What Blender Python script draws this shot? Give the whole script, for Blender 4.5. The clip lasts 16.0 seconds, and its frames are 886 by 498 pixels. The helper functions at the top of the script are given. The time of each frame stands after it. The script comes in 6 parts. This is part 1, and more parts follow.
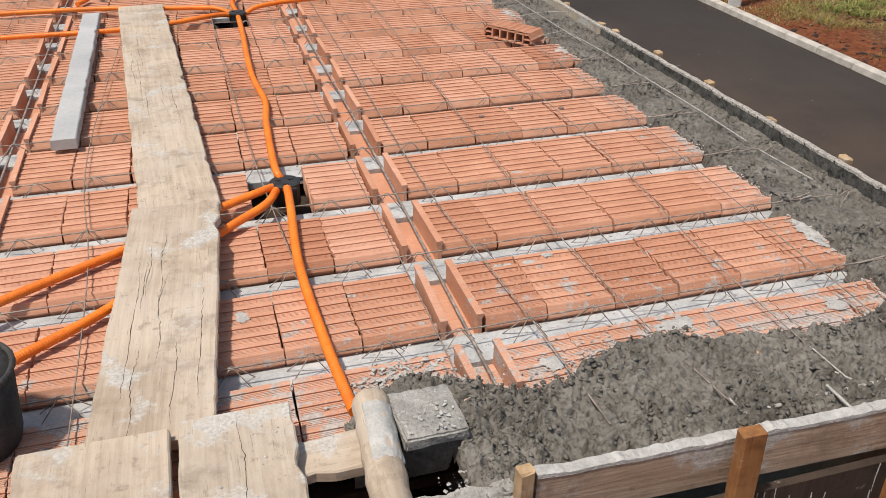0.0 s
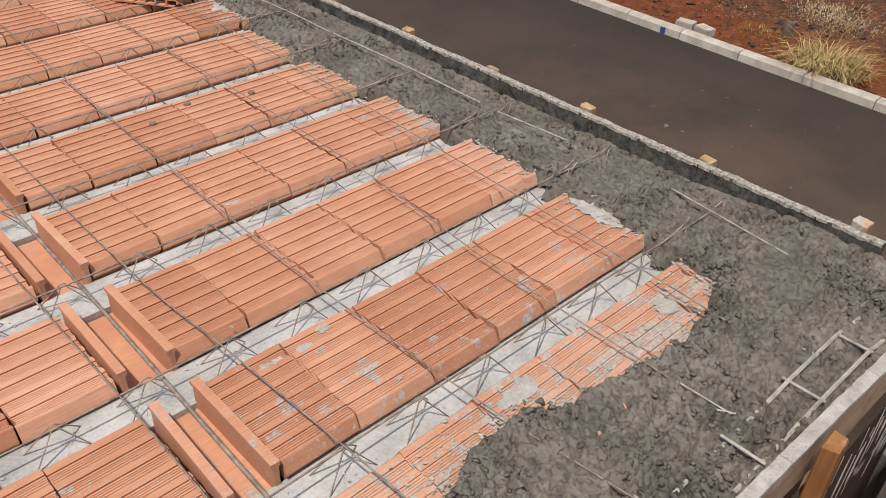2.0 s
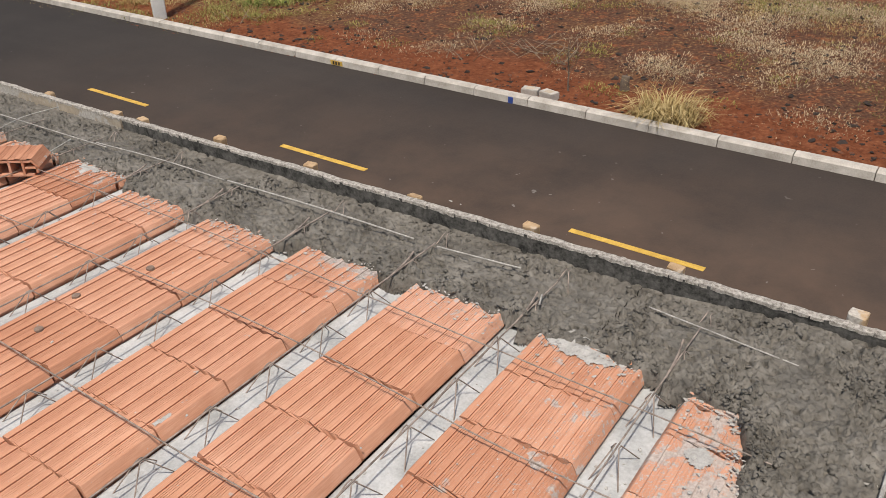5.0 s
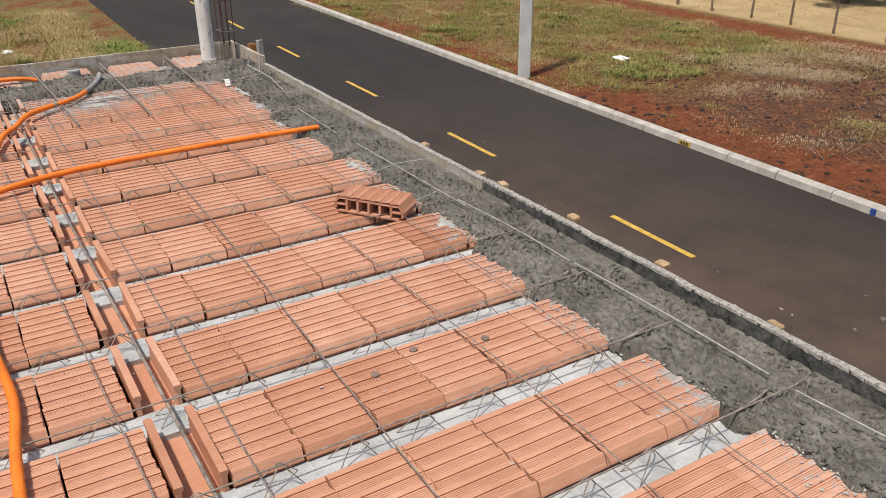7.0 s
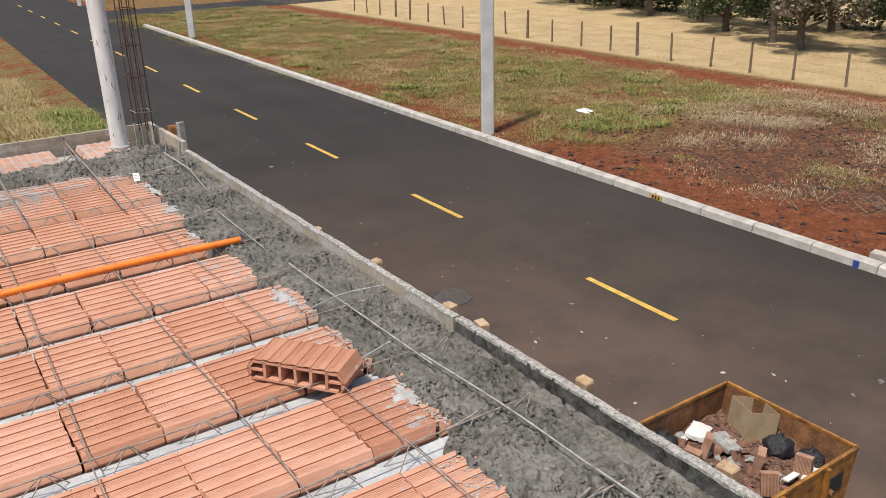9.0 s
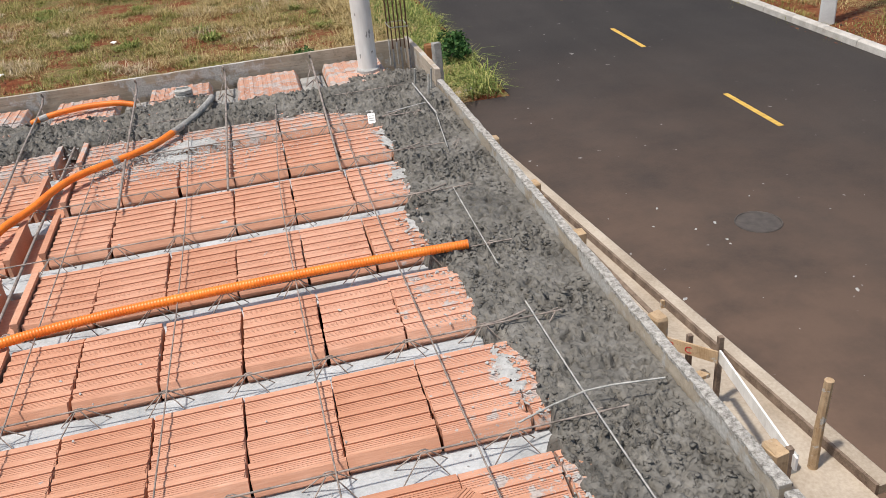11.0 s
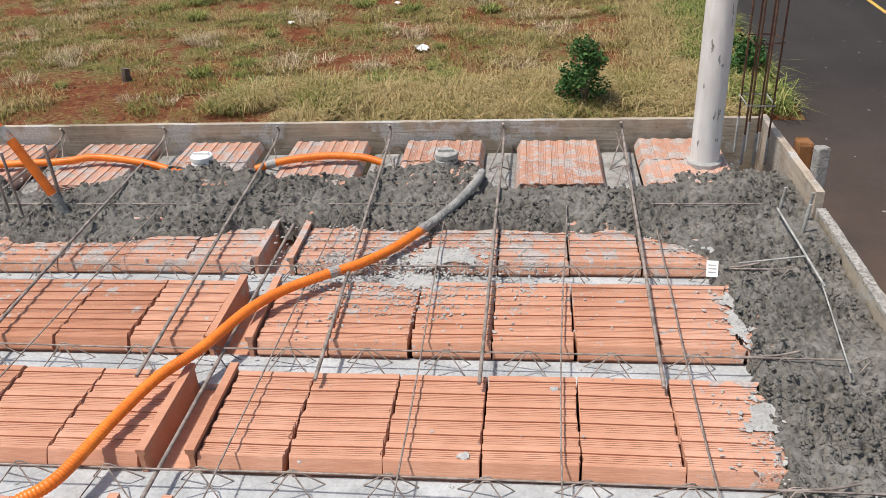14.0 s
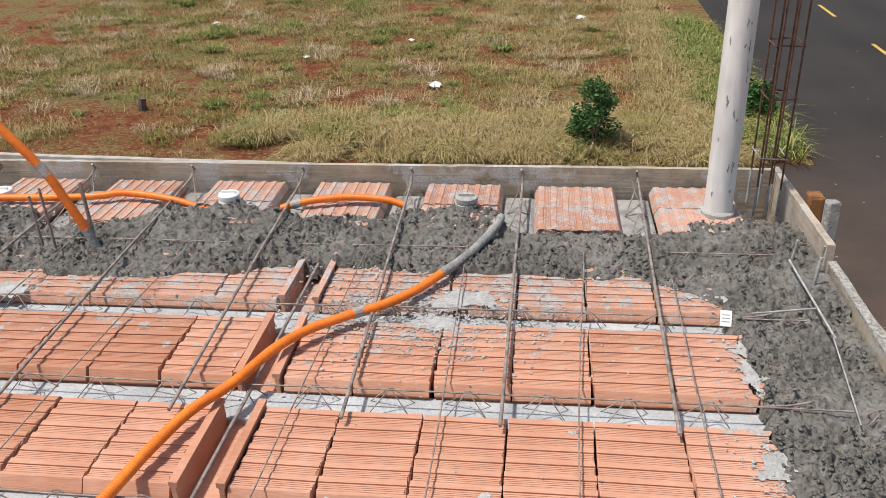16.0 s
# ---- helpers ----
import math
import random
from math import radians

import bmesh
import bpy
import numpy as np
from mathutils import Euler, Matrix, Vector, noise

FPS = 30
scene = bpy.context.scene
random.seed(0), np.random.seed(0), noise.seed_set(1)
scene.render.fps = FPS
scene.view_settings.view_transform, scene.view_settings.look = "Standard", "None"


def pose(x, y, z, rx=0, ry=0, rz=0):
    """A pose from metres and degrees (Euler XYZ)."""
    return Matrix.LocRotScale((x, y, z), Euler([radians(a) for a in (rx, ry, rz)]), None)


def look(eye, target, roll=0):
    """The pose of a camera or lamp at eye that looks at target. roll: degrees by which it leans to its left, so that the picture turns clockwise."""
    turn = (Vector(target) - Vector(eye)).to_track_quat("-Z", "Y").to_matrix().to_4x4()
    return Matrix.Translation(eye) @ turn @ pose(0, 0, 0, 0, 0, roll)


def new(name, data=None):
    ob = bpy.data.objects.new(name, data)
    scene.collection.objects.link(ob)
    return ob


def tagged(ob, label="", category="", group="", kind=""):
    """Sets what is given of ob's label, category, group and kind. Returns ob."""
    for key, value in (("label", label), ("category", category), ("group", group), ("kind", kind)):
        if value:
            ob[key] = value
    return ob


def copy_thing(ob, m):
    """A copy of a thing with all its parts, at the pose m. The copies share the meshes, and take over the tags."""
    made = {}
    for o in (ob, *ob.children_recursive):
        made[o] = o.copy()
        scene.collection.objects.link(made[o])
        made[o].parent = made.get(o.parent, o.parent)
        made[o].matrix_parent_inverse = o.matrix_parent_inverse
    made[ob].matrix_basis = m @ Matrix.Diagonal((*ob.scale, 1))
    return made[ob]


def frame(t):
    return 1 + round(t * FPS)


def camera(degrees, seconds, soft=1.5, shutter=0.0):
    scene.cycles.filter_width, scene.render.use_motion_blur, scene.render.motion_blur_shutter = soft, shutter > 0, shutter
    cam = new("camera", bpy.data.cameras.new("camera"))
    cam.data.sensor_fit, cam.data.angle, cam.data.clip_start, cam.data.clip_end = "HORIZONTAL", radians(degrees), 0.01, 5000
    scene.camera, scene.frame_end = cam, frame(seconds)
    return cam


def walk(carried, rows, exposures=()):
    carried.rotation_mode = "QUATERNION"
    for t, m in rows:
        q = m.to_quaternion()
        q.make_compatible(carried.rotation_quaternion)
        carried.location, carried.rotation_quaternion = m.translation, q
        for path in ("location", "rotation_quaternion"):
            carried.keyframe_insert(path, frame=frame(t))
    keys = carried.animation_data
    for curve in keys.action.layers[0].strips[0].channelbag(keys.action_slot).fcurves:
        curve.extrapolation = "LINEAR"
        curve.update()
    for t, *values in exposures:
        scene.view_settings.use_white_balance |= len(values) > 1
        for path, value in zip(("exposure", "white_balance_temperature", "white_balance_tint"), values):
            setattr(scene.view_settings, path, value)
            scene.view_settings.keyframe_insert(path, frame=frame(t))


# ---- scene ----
cam = camera(56.2, 16.0, 0.7)
EXPOSURE = [(0.0, -0.12, 7050, 11), (1.5, -0.22, 7250, 12), (3.0, -0.28, 7350, 12), (5.5, -0.15, 7050, 11), (7.0, -0.15, 6950, 10), (8.5, -0.05, 6750, 10), (9.5, 0.03, 6650, 10), (12.5, 0.0, 6650, 10), (16.0, -0.02, 6600, 10)]
PATH = [
    (0, (-0.649, -1.535, 6.921), (-0.153, 0.125, 5.92), 0.3),
    (0.5, (-0.496, -1.271, 6.914), (0.088, 0.349, 5.897), -3.2),
    (1, (-0.448, -1.155, 6.902), (0.258, 0.346, 5.784), -2.5),
    (1.5, (-0.473, -0.917, 6.861), (0.434, 0.432, 5.698), 0.3),
    (2, (-0.526, -0.712, 6.895), (0.614, 0.448, 5.732), 2.3),
    (2.5, (-0.496, -0.634, 6.888), (0.791, 0.365, 5.729), 0.9),
    (3, (-0.408, -0.497, 6.866), (1.013, 0.296, 5.704), -2.0),
    (3.2, (-0.366, -0.437, 6.862), (1.097, 0.267, 5.694), -1.6),
    (5.3, (-0.403, -0.265, 6.916), (0.966, 0.812, 5.934), -1.4),
    (5.5, (-0.404, -0.253, 6.916), (0.918, 0.884, 5.936), -1.4),
    (6, (-0.408, -0.213, 6.919), (0.761, 1.087, 5.948), -1.3),
    (6.5, (-0.423, -0.164, 6.936), (0.55, 1.339, 6.046), 0.3),
    (7, (-0.366, -0.081, 6.938), (0.571, 1.467, 6.086), -0.4),
    (7.5, (-0.337, 0.027, 6.942), (0.647, 1.57, 6.136), -0.9),
    (8, (-0.249, 0.184, 6.915), (0.769, 1.724, 6.145), -1.3),
    (8.5, (-0.008, 0.499, 6.897), (1.033, 2.04, 6.161), -1.4),
    (9, (0.206, 0.776, 6.863), (1.235, 2.324, 6.124), -1.6),
    (9.5, (0.401, 1.061, 6.869), (1.267, 2.674, 6.066), -2.2),
    (10, (0.581, 1.342, 6.872), (1.203, 3.058, 6.053), -4.3),
    (10.2, (0.645, 1.45, 6.863), (1.203, 3.17, 6.008), -5.0),
    (12.3, (0.879, 2.48, 6.789), (1.01, 4.213, 5.799), -4.7),
    (12.5, (0.869, 2.593, 6.791), (0.996, 4.328, 5.806), -4.9),
    (13, (0.833, 2.844, 6.808), (0.948, 4.58, 5.821), -4.1),
    (13.5, (0.792, 3.13, 6.824), (0.77, 4.871, 5.839), -3.5),
    (14, (0.727, 3.206, 6.831), (0.511, 4.94, 5.858), -3.2),
    (14.5, (0.669, 3.178, 6.875), (0.356, 4.904, 5.913), -2.8),
    (15, (0.714, 3.156, 6.899), (0.387, 4.895, 5.966), -2.9),
    (15.5, (0.77, 3.143, 6.903), (0.557, 4.915, 6.001), -2.7),
    (16, (0.69, 3.144, 6.896), (0.457, 4.915, 5.996), -2.0),
]
walk(cam, [(t, look(eye, target, roll)) for t, eye, target, roll in PATH], EXPOSURE)

# ---- world, sun ----
SUN_DIR = Vector((-0.38, -0.16, 1.0)).normalized()
world = bpy.data.worlds.new("world")
scene.world = world
world.use_nodes = True
wn = world.node_tree
sky = wn.nodes.new("ShaderNodeTexSky")
sky.sky_type, sky.sun_disc = "NISHITA", False
sky.sun_elevation = math.asin(SUN_DIR.z)
sky.sun_rotation = math.atan2(SUN_DIR.x, SUN_DIR.y)
sky.dust_density, sky.air_density = 2.5, 1.2
wn.links.new(sky.outputs[0], wn.nodes["Background"].inputs[0])
wn.nodes["Background"].inputs[1].default_value = 0.125
sun = new("sun", bpy.data.lights.new("sun", "SUN"))
sun.data.energy, sun.data.angle, sun.data.color = 4.2, radians(3.0), (1.0, 0.955, 0.895)
sun.matrix_world = look((0, 0, 30), Vector((0, 0, 30)) - SUN_DIR)

# ---- plan ----
H = 5.6          # top of the clay blocks
P = 0.42         # joist spacing
ROWS = range(0, 14)
YC = -0.012      # offset of a row's middle
DRIFT = [0.0, 0.004, 0.016, 0.026, 0.022, 0.024, 0.022, 0.018, 0.006, 0.008, 0.030, 0.036, 0.030, 0.022]   # how far each joist lies off the even spacing


def joist_y(k):
    return P * (k + 0.5) + YC + DRIFT[k]


def row_y(k):
    return P * k + YC + (DRIFT[max(0, k - 1)] + DRIFT[k]) / 2


XR, YF, YB = 1.60, -0.39, 6.30   # inner faces of the edge boards
rnd = random.Random(7)


# ---- mesh building ----
class Geo:
    def __init__(self):
        self.v, self.f = [], []

    def add(self, verts, faces):
        n = len(self.v)
        self.v += [tuple(p) for p in verts]
        self.f += [tuple(i + n for i in f) for f in faces]
        return self

    def box(self, c, s, m=None):
        x, y, z = (a / 2 for a in s)
        vs = [Vector((i * x, j * y, k * z)) for i in (-1, 1) for j in (-1, 1) for k in (-1, 1)]
        if m is not None:
            vs = [m @ p for p in vs]
        vs = [p + Vector(c) for p in vs]
        return self.add(vs, [(0, 1, 3, 2), (4, 6, 7, 5), (0, 4, 5, 1), (2, 3, 7, 6), (0, 2, 6, 4), (1, 5, 7, 3)])

    def prism(self, profile, a, b, axis="x", cap=True):
        """A closed profile drawn out along an axis from a to b."""
        n = len(profile)
        put = (lambda w, p: (w, p[0], p[1])) if axis == "x" else (lambda w, p: (p[0], w, p[1])) if axis == "y" else (lambda w, p: (p[0], p[1], w))
        vs = [put(a, p) for p in profile] + [put(b, p) for p in profile]
        fs = [(i, (i + 1) % n, n + (i + 1) % n, n + i) for i in range(n)]
        if cap:
            fs += [tuple(range(n - 1, -1, -1)), tuple(range(n, 2 * n))]
        return self.add(vs, fs)

    def tube(self, pts, r, n=6, cap=True):
        """r: one radius, or a list."""
        pts = [Vector(p) for p in pts]
        rs = r if isinstance(r, (list, tuple)) else [r] * len(pts)
        base = len(self.v)
        up = None
        for i, p in enumerate(pts):
            d = (pts[min(i + 1, len(pts) - 1)] - pts[max(i - 1, 0)]).normalized()
            if up is None:
                up = d.orthogonal().normalized()
            up = (up - d * up.dot(d)).normalized()
            side = d.cross(up)
            for k in range(n):
                a = 2 * math.pi * k / n
                self.v.append(tuple(p + (up * math.cos(a) + side * math.sin(a)) * rs[i]))
        for i in range(len(pts) - 1):
            for k in range(n):
                a, b = base + i * n + k, base + i * n + (k + 1) % n
                self.f.append((a, b, b + n, a + n))
        if cap:
            e = base + (len(pts) - 1) * n
            for first in (base, e):      # ends on points of their own, so that they stay crisp
                m = len(self.v)
                self.v += [self.v[first + k] for k in range(n)]
                self.f.append(tuple(m + k for k in range(n)))
        return self

    def mesh(self, name, smooth=False):
        me = bpy.data.meshes.new(name)
        me.from_pydata(self.v, [], self.f)
        me.validate()
        bm = bmesh.new()
        bm.from_mesh(me)
        bmesh.ops.recalc_face_normals(bm, faces=bm.faces[:])
        bm.to_mesh(me)
        bm.free()
        if smooth:
            me.polygons.foreach_set("use_smooth", [True] * len(me.polygons))
        return me


def part(name, geo, material, parent=None, label="", smooth=False, at=None):
    me = geo.mesh(name, smooth) if isinstance(geo, Geo) else geo
    if material is not None and not me.materials:
        me.materials.append(material)
    ob = new(name, me)
    if at is not None:
        ob.matrix_basis = at
    if parent is not None:
        ob.parent = parent
    if label:
        ob["label"] = label
    return ob


def bevel(me, w, seg=2):
    bm = bmesh.new()
    bm.from_mesh(me)
    bmesh.ops.bevel(bm, geom=bm.edges[:], offset=w, segments=seg, affect="EDGES", clamp_overlap=True)
    bm.to_mesh(me)
    bm.free()
    return me


def curve(pts, step=0.02):
    """A smooth line through the points, sampled about every step metres."""
    pts = [Vector(p) for p in pts]
    q = [pts[0] * 2 - pts[1]] + pts + [pts[-1] * 2 - pts[-2]]
    out = []
    for i in range(1, len(q) - 2):
        a, b, c, d = q[i - 1:i + 3]
        n = max(2, int((c - b).length / step))
        for k in range(n):
            t = k / n
            out.append(0.5 * (2 * b + (c - a) * t + (2 * a - 5 * b + 4 * c - d) * t * t + (3 * b - a - 3 * c + d) * t ** 3))
    return out + [pts[-1]]


# ---- materials ----
class Nodes:
    def __init__(self, name):
        self.m = bpy.data.materials.new(name)
        self.m.use_nodes = True
        self.t = self.m.node_tree
        self.b = self.t.nodes["Principled BSDF"]

    def n(self, kind, **kw):
        nd = self.t.nodes.new("ShaderNode" + kind)
        for k, v in kw.items():
            if k in nd.inputs:
                self.put(nd.inputs[k], v)
            else:
                setattr(nd, k, v)
        return nd

    def put(self, socket, v):
        if isinstance(v, bpy.types.NodeSocket):
            self.t.links.new(v, socket)
        elif isinstance(v, (tuple, list)) and len(v) == 3 and socket.type == "RGBA":
            socket.default_value = (*v, 1)
        else:
            socket.default_value = v

    def coords(self, spread=True, stretch=(1, 1, 1), world_space=False):
        if world_space:
            out = self.n("NewGeometry").outputs["Position"]
        else:
            out = self.n("TexCoord").outputs["Object"]
        mp = self.n("Mapping", Vector=out)
        mp.inputs["Scale"].default_value = stretch
        out = mp.outputs[0]
        if spread and not world_space:
            r = self.n("ObjectInfo").outputs["Random"]
            k = self.n("Math", operation="MULTIPLY")
            self.put(k.inputs[0], r)
            k.inputs[1].default_value = 37.0
            add = self.n("VectorMath", operation="ADD")
            self.put(add.inputs[0], out)
            self.put(add.inputs[1], k.outputs[0])
            out = add.outputs[0]
        return out

    def noise(self, vec, scale, detail=4.0, rough=0.55):
        nd = self.n("TexNoise", Vector=vec, Scale=scale, Detail=detail, Roughness=rough)
        return nd.outputs["Fac"]

    def ramp(self, fac, stops):
        nd = self.n("ValToRGB", Fac=fac)
        el = nd.color_ramp.elements
        while len(el) < len(stops):
            el.new(0.5)
        for e, (p, c) in zip(el, stops):
            e.position = p
            e.color = (*c, 1) if isinstance(c, tuple) else (c, c, c, 1)
        return nd.outputs["Color"]

    def mix(self, fac, a, b, how="MIX"):
        nd = self.n("Mix", data_type="RGBA", blend_type=how)
        self.put(nd.inputs[0], fac)
        self.put(nd.inputs[6], a)
        self.put(nd.inputs[7], b)
        return nd.outputs[2]

    def math(self, op, a, b=0.0, clamp=False):
        nd = self.n("Math", operation=op, use_clamp=clamp)
        self.put(nd.inputs[0], a)
        self.put(nd.inputs[1], b)
        return nd.outputs[0]

    def bump(self, height, strength, dist=0.01, normal=None):
        nd = self.n("Bump", Height=height, Strength=strength, Distance=dist)
        if normal is not None:
            self.put(nd.inputs["Normal"], normal)
        return nd.outputs[0]

    def out(self, color, rough, normal=None, metal=0.0, spec=None):
        self.put(self.b.inputs["Base Color"], color)
        self.put(self.b.inputs["Roughness"], rough)
        self.put(self.b.inputs["Metallic"], metal)
        if spec is not None:
            self.put(self.b.inputs["Specular IOR Level"], spec)
        if normal is not None:
            self.put(self.b.inputs["Normal"], normal)
        return self.m


def simple(name, dark, light, scale=8, fine=90, rough=0.7, bump=0.3, dist=0.004, metal=0.0, stretch=(1, 1, 1), spread=True, spec=None):
    """Two tones at two scales, with fine relief."""
    s = Nodes(name)
    c = s.coords(spread, stretch)
    big = s.noise(c, scale, 5)
    small = s.noise(c, fine, 3)
    f = s.math("ADD", s.math("MULTIPLY", big, 0.65), s.math("MULTIPLY", small, 0.35))
    col = s.ramp(f, [(0.36, dark), (0.64, light)])
    rr = s.math("ADD", s.math("MULTIPLY", small, 0.2), rough - 0.1)
    return s.out(col, rr, s.bump(small, bump, dist), metal, spec)


def cement_splash(s, amount_low, amount_high):
    """A mask of cement splashes, thicker towards the pour at the slab's edges."""
    pos = s.n("NewGeometry").outputs["Position"]
    sep = s.n("SeparateXYZ", Vector=pos)
    near = s.n("MapRange", Value=sep.outputs["Y"]).outputs[0]
    mr = near.node
    mr.inputs["From Min"].default_value, mr.inputs["From Max"].default_value = 0.75, 0.0
    far = s.n("MapRange", Value=sep.outputs["Y"]).outputs[0]
    far.node.inputs["From Min"].default_value, far.node.inputs["From Max"].default_value = 4.75, 5.45
    right = s.n("MapRange", Value=sep.outputs["X"]).outputs[0]
    right.node.inputs["From Min"].default_value, right.node.inputs["From Max"].default_value = 0.92, 1.32
    w = s.math("MAXIMUM", s.math("MAXIMUM", near, far), s.math("MULTIPLY", right, 0.95))
    limit = s.math("SUBTRACT", amount_low, s.math("MULTIPLY", w, amount_low - amount_high))
    spl = s.noise(pos, 16, 6, 0.62)
    dots = s.noise(pos, 75, 2, 0.5)
    a = s.math("MULTIPLY", s.math("SUBTRACT", spl, limit), 26.0, True)
    b = s.math("MULTIPLY", s.math("SUBTRACT", dots, s.math("ADD", limit, 0.055)), 18.0, True)
    fine = s.noise(pos, 210, 2, 0.5)
    c = s.math("MULTIPLY", s.math("SUBTRACT", fine, s.math("ADD", limit, 0.012)), 12.0, True)
    return s.math("MAXIMUM", s.math("MAXIMUM", a, b), s.math("MULTIPLY", c, 0.75)), spl


def clay_material(name="fired_clay", splash=True, grain_dir=(4, 60, 60)):
    s = Nodes(name)
    c = s.coords(True)
    cs = s.coords(True, grain_dir)
    big, streak, grain = s.noise(c, 7, 4), s.noise(cs, 5, 4), s.noise(c, 160, 3)
    rand = s.n("ObjectInfo").outputs["Random"]
    f = s.math("ADD", s.math("MULTIPLY", big, 0.5), s.math("MULTIPLY", streak, 0.5))
    col = s.ramp(f, [(0.3, (0.45, 0.208, 0.128)), (0.52, (0.545, 0.282, 0.186)), (0.72, (0.645, 0.37, 0.262))])
    hue = s.ramp(rand, [(0.0, (0.84, 0.76, 0.70)), (0.25, (1.0, 0.98, 0.95)), (0.7, (1.0, 1.0, 1.0)), (1.0, (1.08, 1.12, 1.16))])
    col = s.mix(1.0, col, hue, "MULTIPLY")
    h = s.math("ADD", s.math("MULTIPLY", streak, 0.6), s.math("MULTIPLY", grain, 0.4))
    if splash:
        mask, spl = cement_splash(s, 0.690, 0.515)
        grey = s.ramp(s.noise(c, 110, 3, 0.6), [(0.3, (0.27, 0.265, 0.255)), (0.7, (0.50, 0.495, 0.48))])
        col = s.mix(s.math("MULTIPLY", mask, 0.8), col, grey)
        h = s.math("ADD", h, s.math("MULTIPLY", mask, 0.5))
    return s.out(col, 0.82, s.bump(h, 0.45, 0.003), spec=0.3)


def wet_concrete_material():
    s = Nodes("fresh_concrete")
    pos = s.coords(world_space=True)
    a, b, g, q = s.noise(pos, 5, 5), s.noise(pos, 30, 6, 0.7), s.noise(pos, 190, 3), s.noise(pos, 75, 4, 0.65)
    f = s.math("ADD", s.math("MULTIPLY", a, 0.5), s.math("MULTIPLY", b, 0.5))
    col = s.ramp(f, [(0.33, (0.074, 0.068, 0.058)), (0.5, (0.148, 0.139, 0.122)), (0.66, (0.240, 0.229, 0.208))])
    rough = s.ramp(a, [(0.35, 0.48), (0.65, 0.85)])
    pits = s.ramp(q, [(0.36, 0.0), (0.46, 1.0)])
    h = s.math("ADD", s.math("MULTIPLY", b, 0.6), s.math("ADD", s.math("MULTIPLY", g, 0.2), s.math("MULTIPLY", pits, 0.35)))
    return s.out(col, rough, s.bump(h, 0.9, 0.010), spec=0.3)


def wood_material(name, dark, light, cement=0.0, along="y"):
    s = Nodes(name)
    st = {"x": (1.2, 26, 26), "y": (26, 1.2, 26), "z": (26, 26, 1.2)}[along]
    c, cg = s.coords(True), s.coords(True, st)
    grain, big, fine = s.noise(cg, 3.0, 6, 0.6), s.noise(c, 4, 5), s.noise(c, 120, 2)
    f = s.math("ADD", s.math("MULTIPLY", grain, 0.42), s.math("MULTIPLY", big, 0.58))
    col = s.ramp(f, [(0.33, dark), (0.6, light)])
    knots = s.ramp(s.noise(c, 9, 2), [(0.70, 0.0), (0.78, 1.0)])
    col = s.mix(s.math("MULTIPLY", knots, 0.55), col, tuple(v * 0.35 for v in dark))
    dust = s.ramp(s.noise(c, 3.2, 6, 0.7), [(0.42, 0.0), (0.62, 1.0)])
    col = s.mix(s.math("MULTIPLY", dust, 0.45), col, tuple(v * 0.98 if i == 0 else v * (1.04 if i == 1 else 1.14) for i, v in enumerate(light)))
    lines = s.ramp(s.noise(cg, 9.0, 4, 0.7), [(0.30, 1.0), (0.40, 0.0)])
    col = s.mix(s.math("MULTIPLY", lines, 0.55), col, tuple(v * 0.40 for v in dark))
    stain = s.ramp(s.noise(c, 7.5, 6, 0.7), [(0.52, 0.0), (0.64, 1.0)])
    col = s.mix(s.math("MULTIPLY", stain, 0.46), col, tuple(v * 0.62 for v in dark))
    grime = s.ramp(s.noise(c, 26, 4, 0.7), [(0.60, 0.0), (0.70, 1.0)])
    col = s.mix(s.math("MULTIPLY", grime, 0.45), col, tuple(v * 0.45 for v in dark))
    if cement:
        m = s.ramp(s.noise(c, 5.5, 6, 0.65), [(0.62 - cement * 0.3, 0.0), (0.68 - cement * 0.3, 1.0)])
        col = s.mix(s.math("MULTIPLY", m, 0.85), col, s.ramp(fine, [(0.3, (0.34, 0.33, 0.31)), (0.7, (0.56, 0.55, 0.52))]))
    return s.out(col, 0.8, s.bump(s.math("ADD", grain, s.math("MULTIPLY", fine, 0.3)), 0.5, 0.004), spec=0.25)


def rebar_material(name, rust):
    s = Nodes(name)
    c = s.coords(world_space=True)
    f = s.noise(c, 40, 4)
    col = s.ramp(f, [(0.35, tuple(v * 0.45 for v in rust)), (0.65, rust)])
    return s.out(col, 0.65, s.bump(s.noise(c, 400, 2), 0.4, 0.001), 0.15)


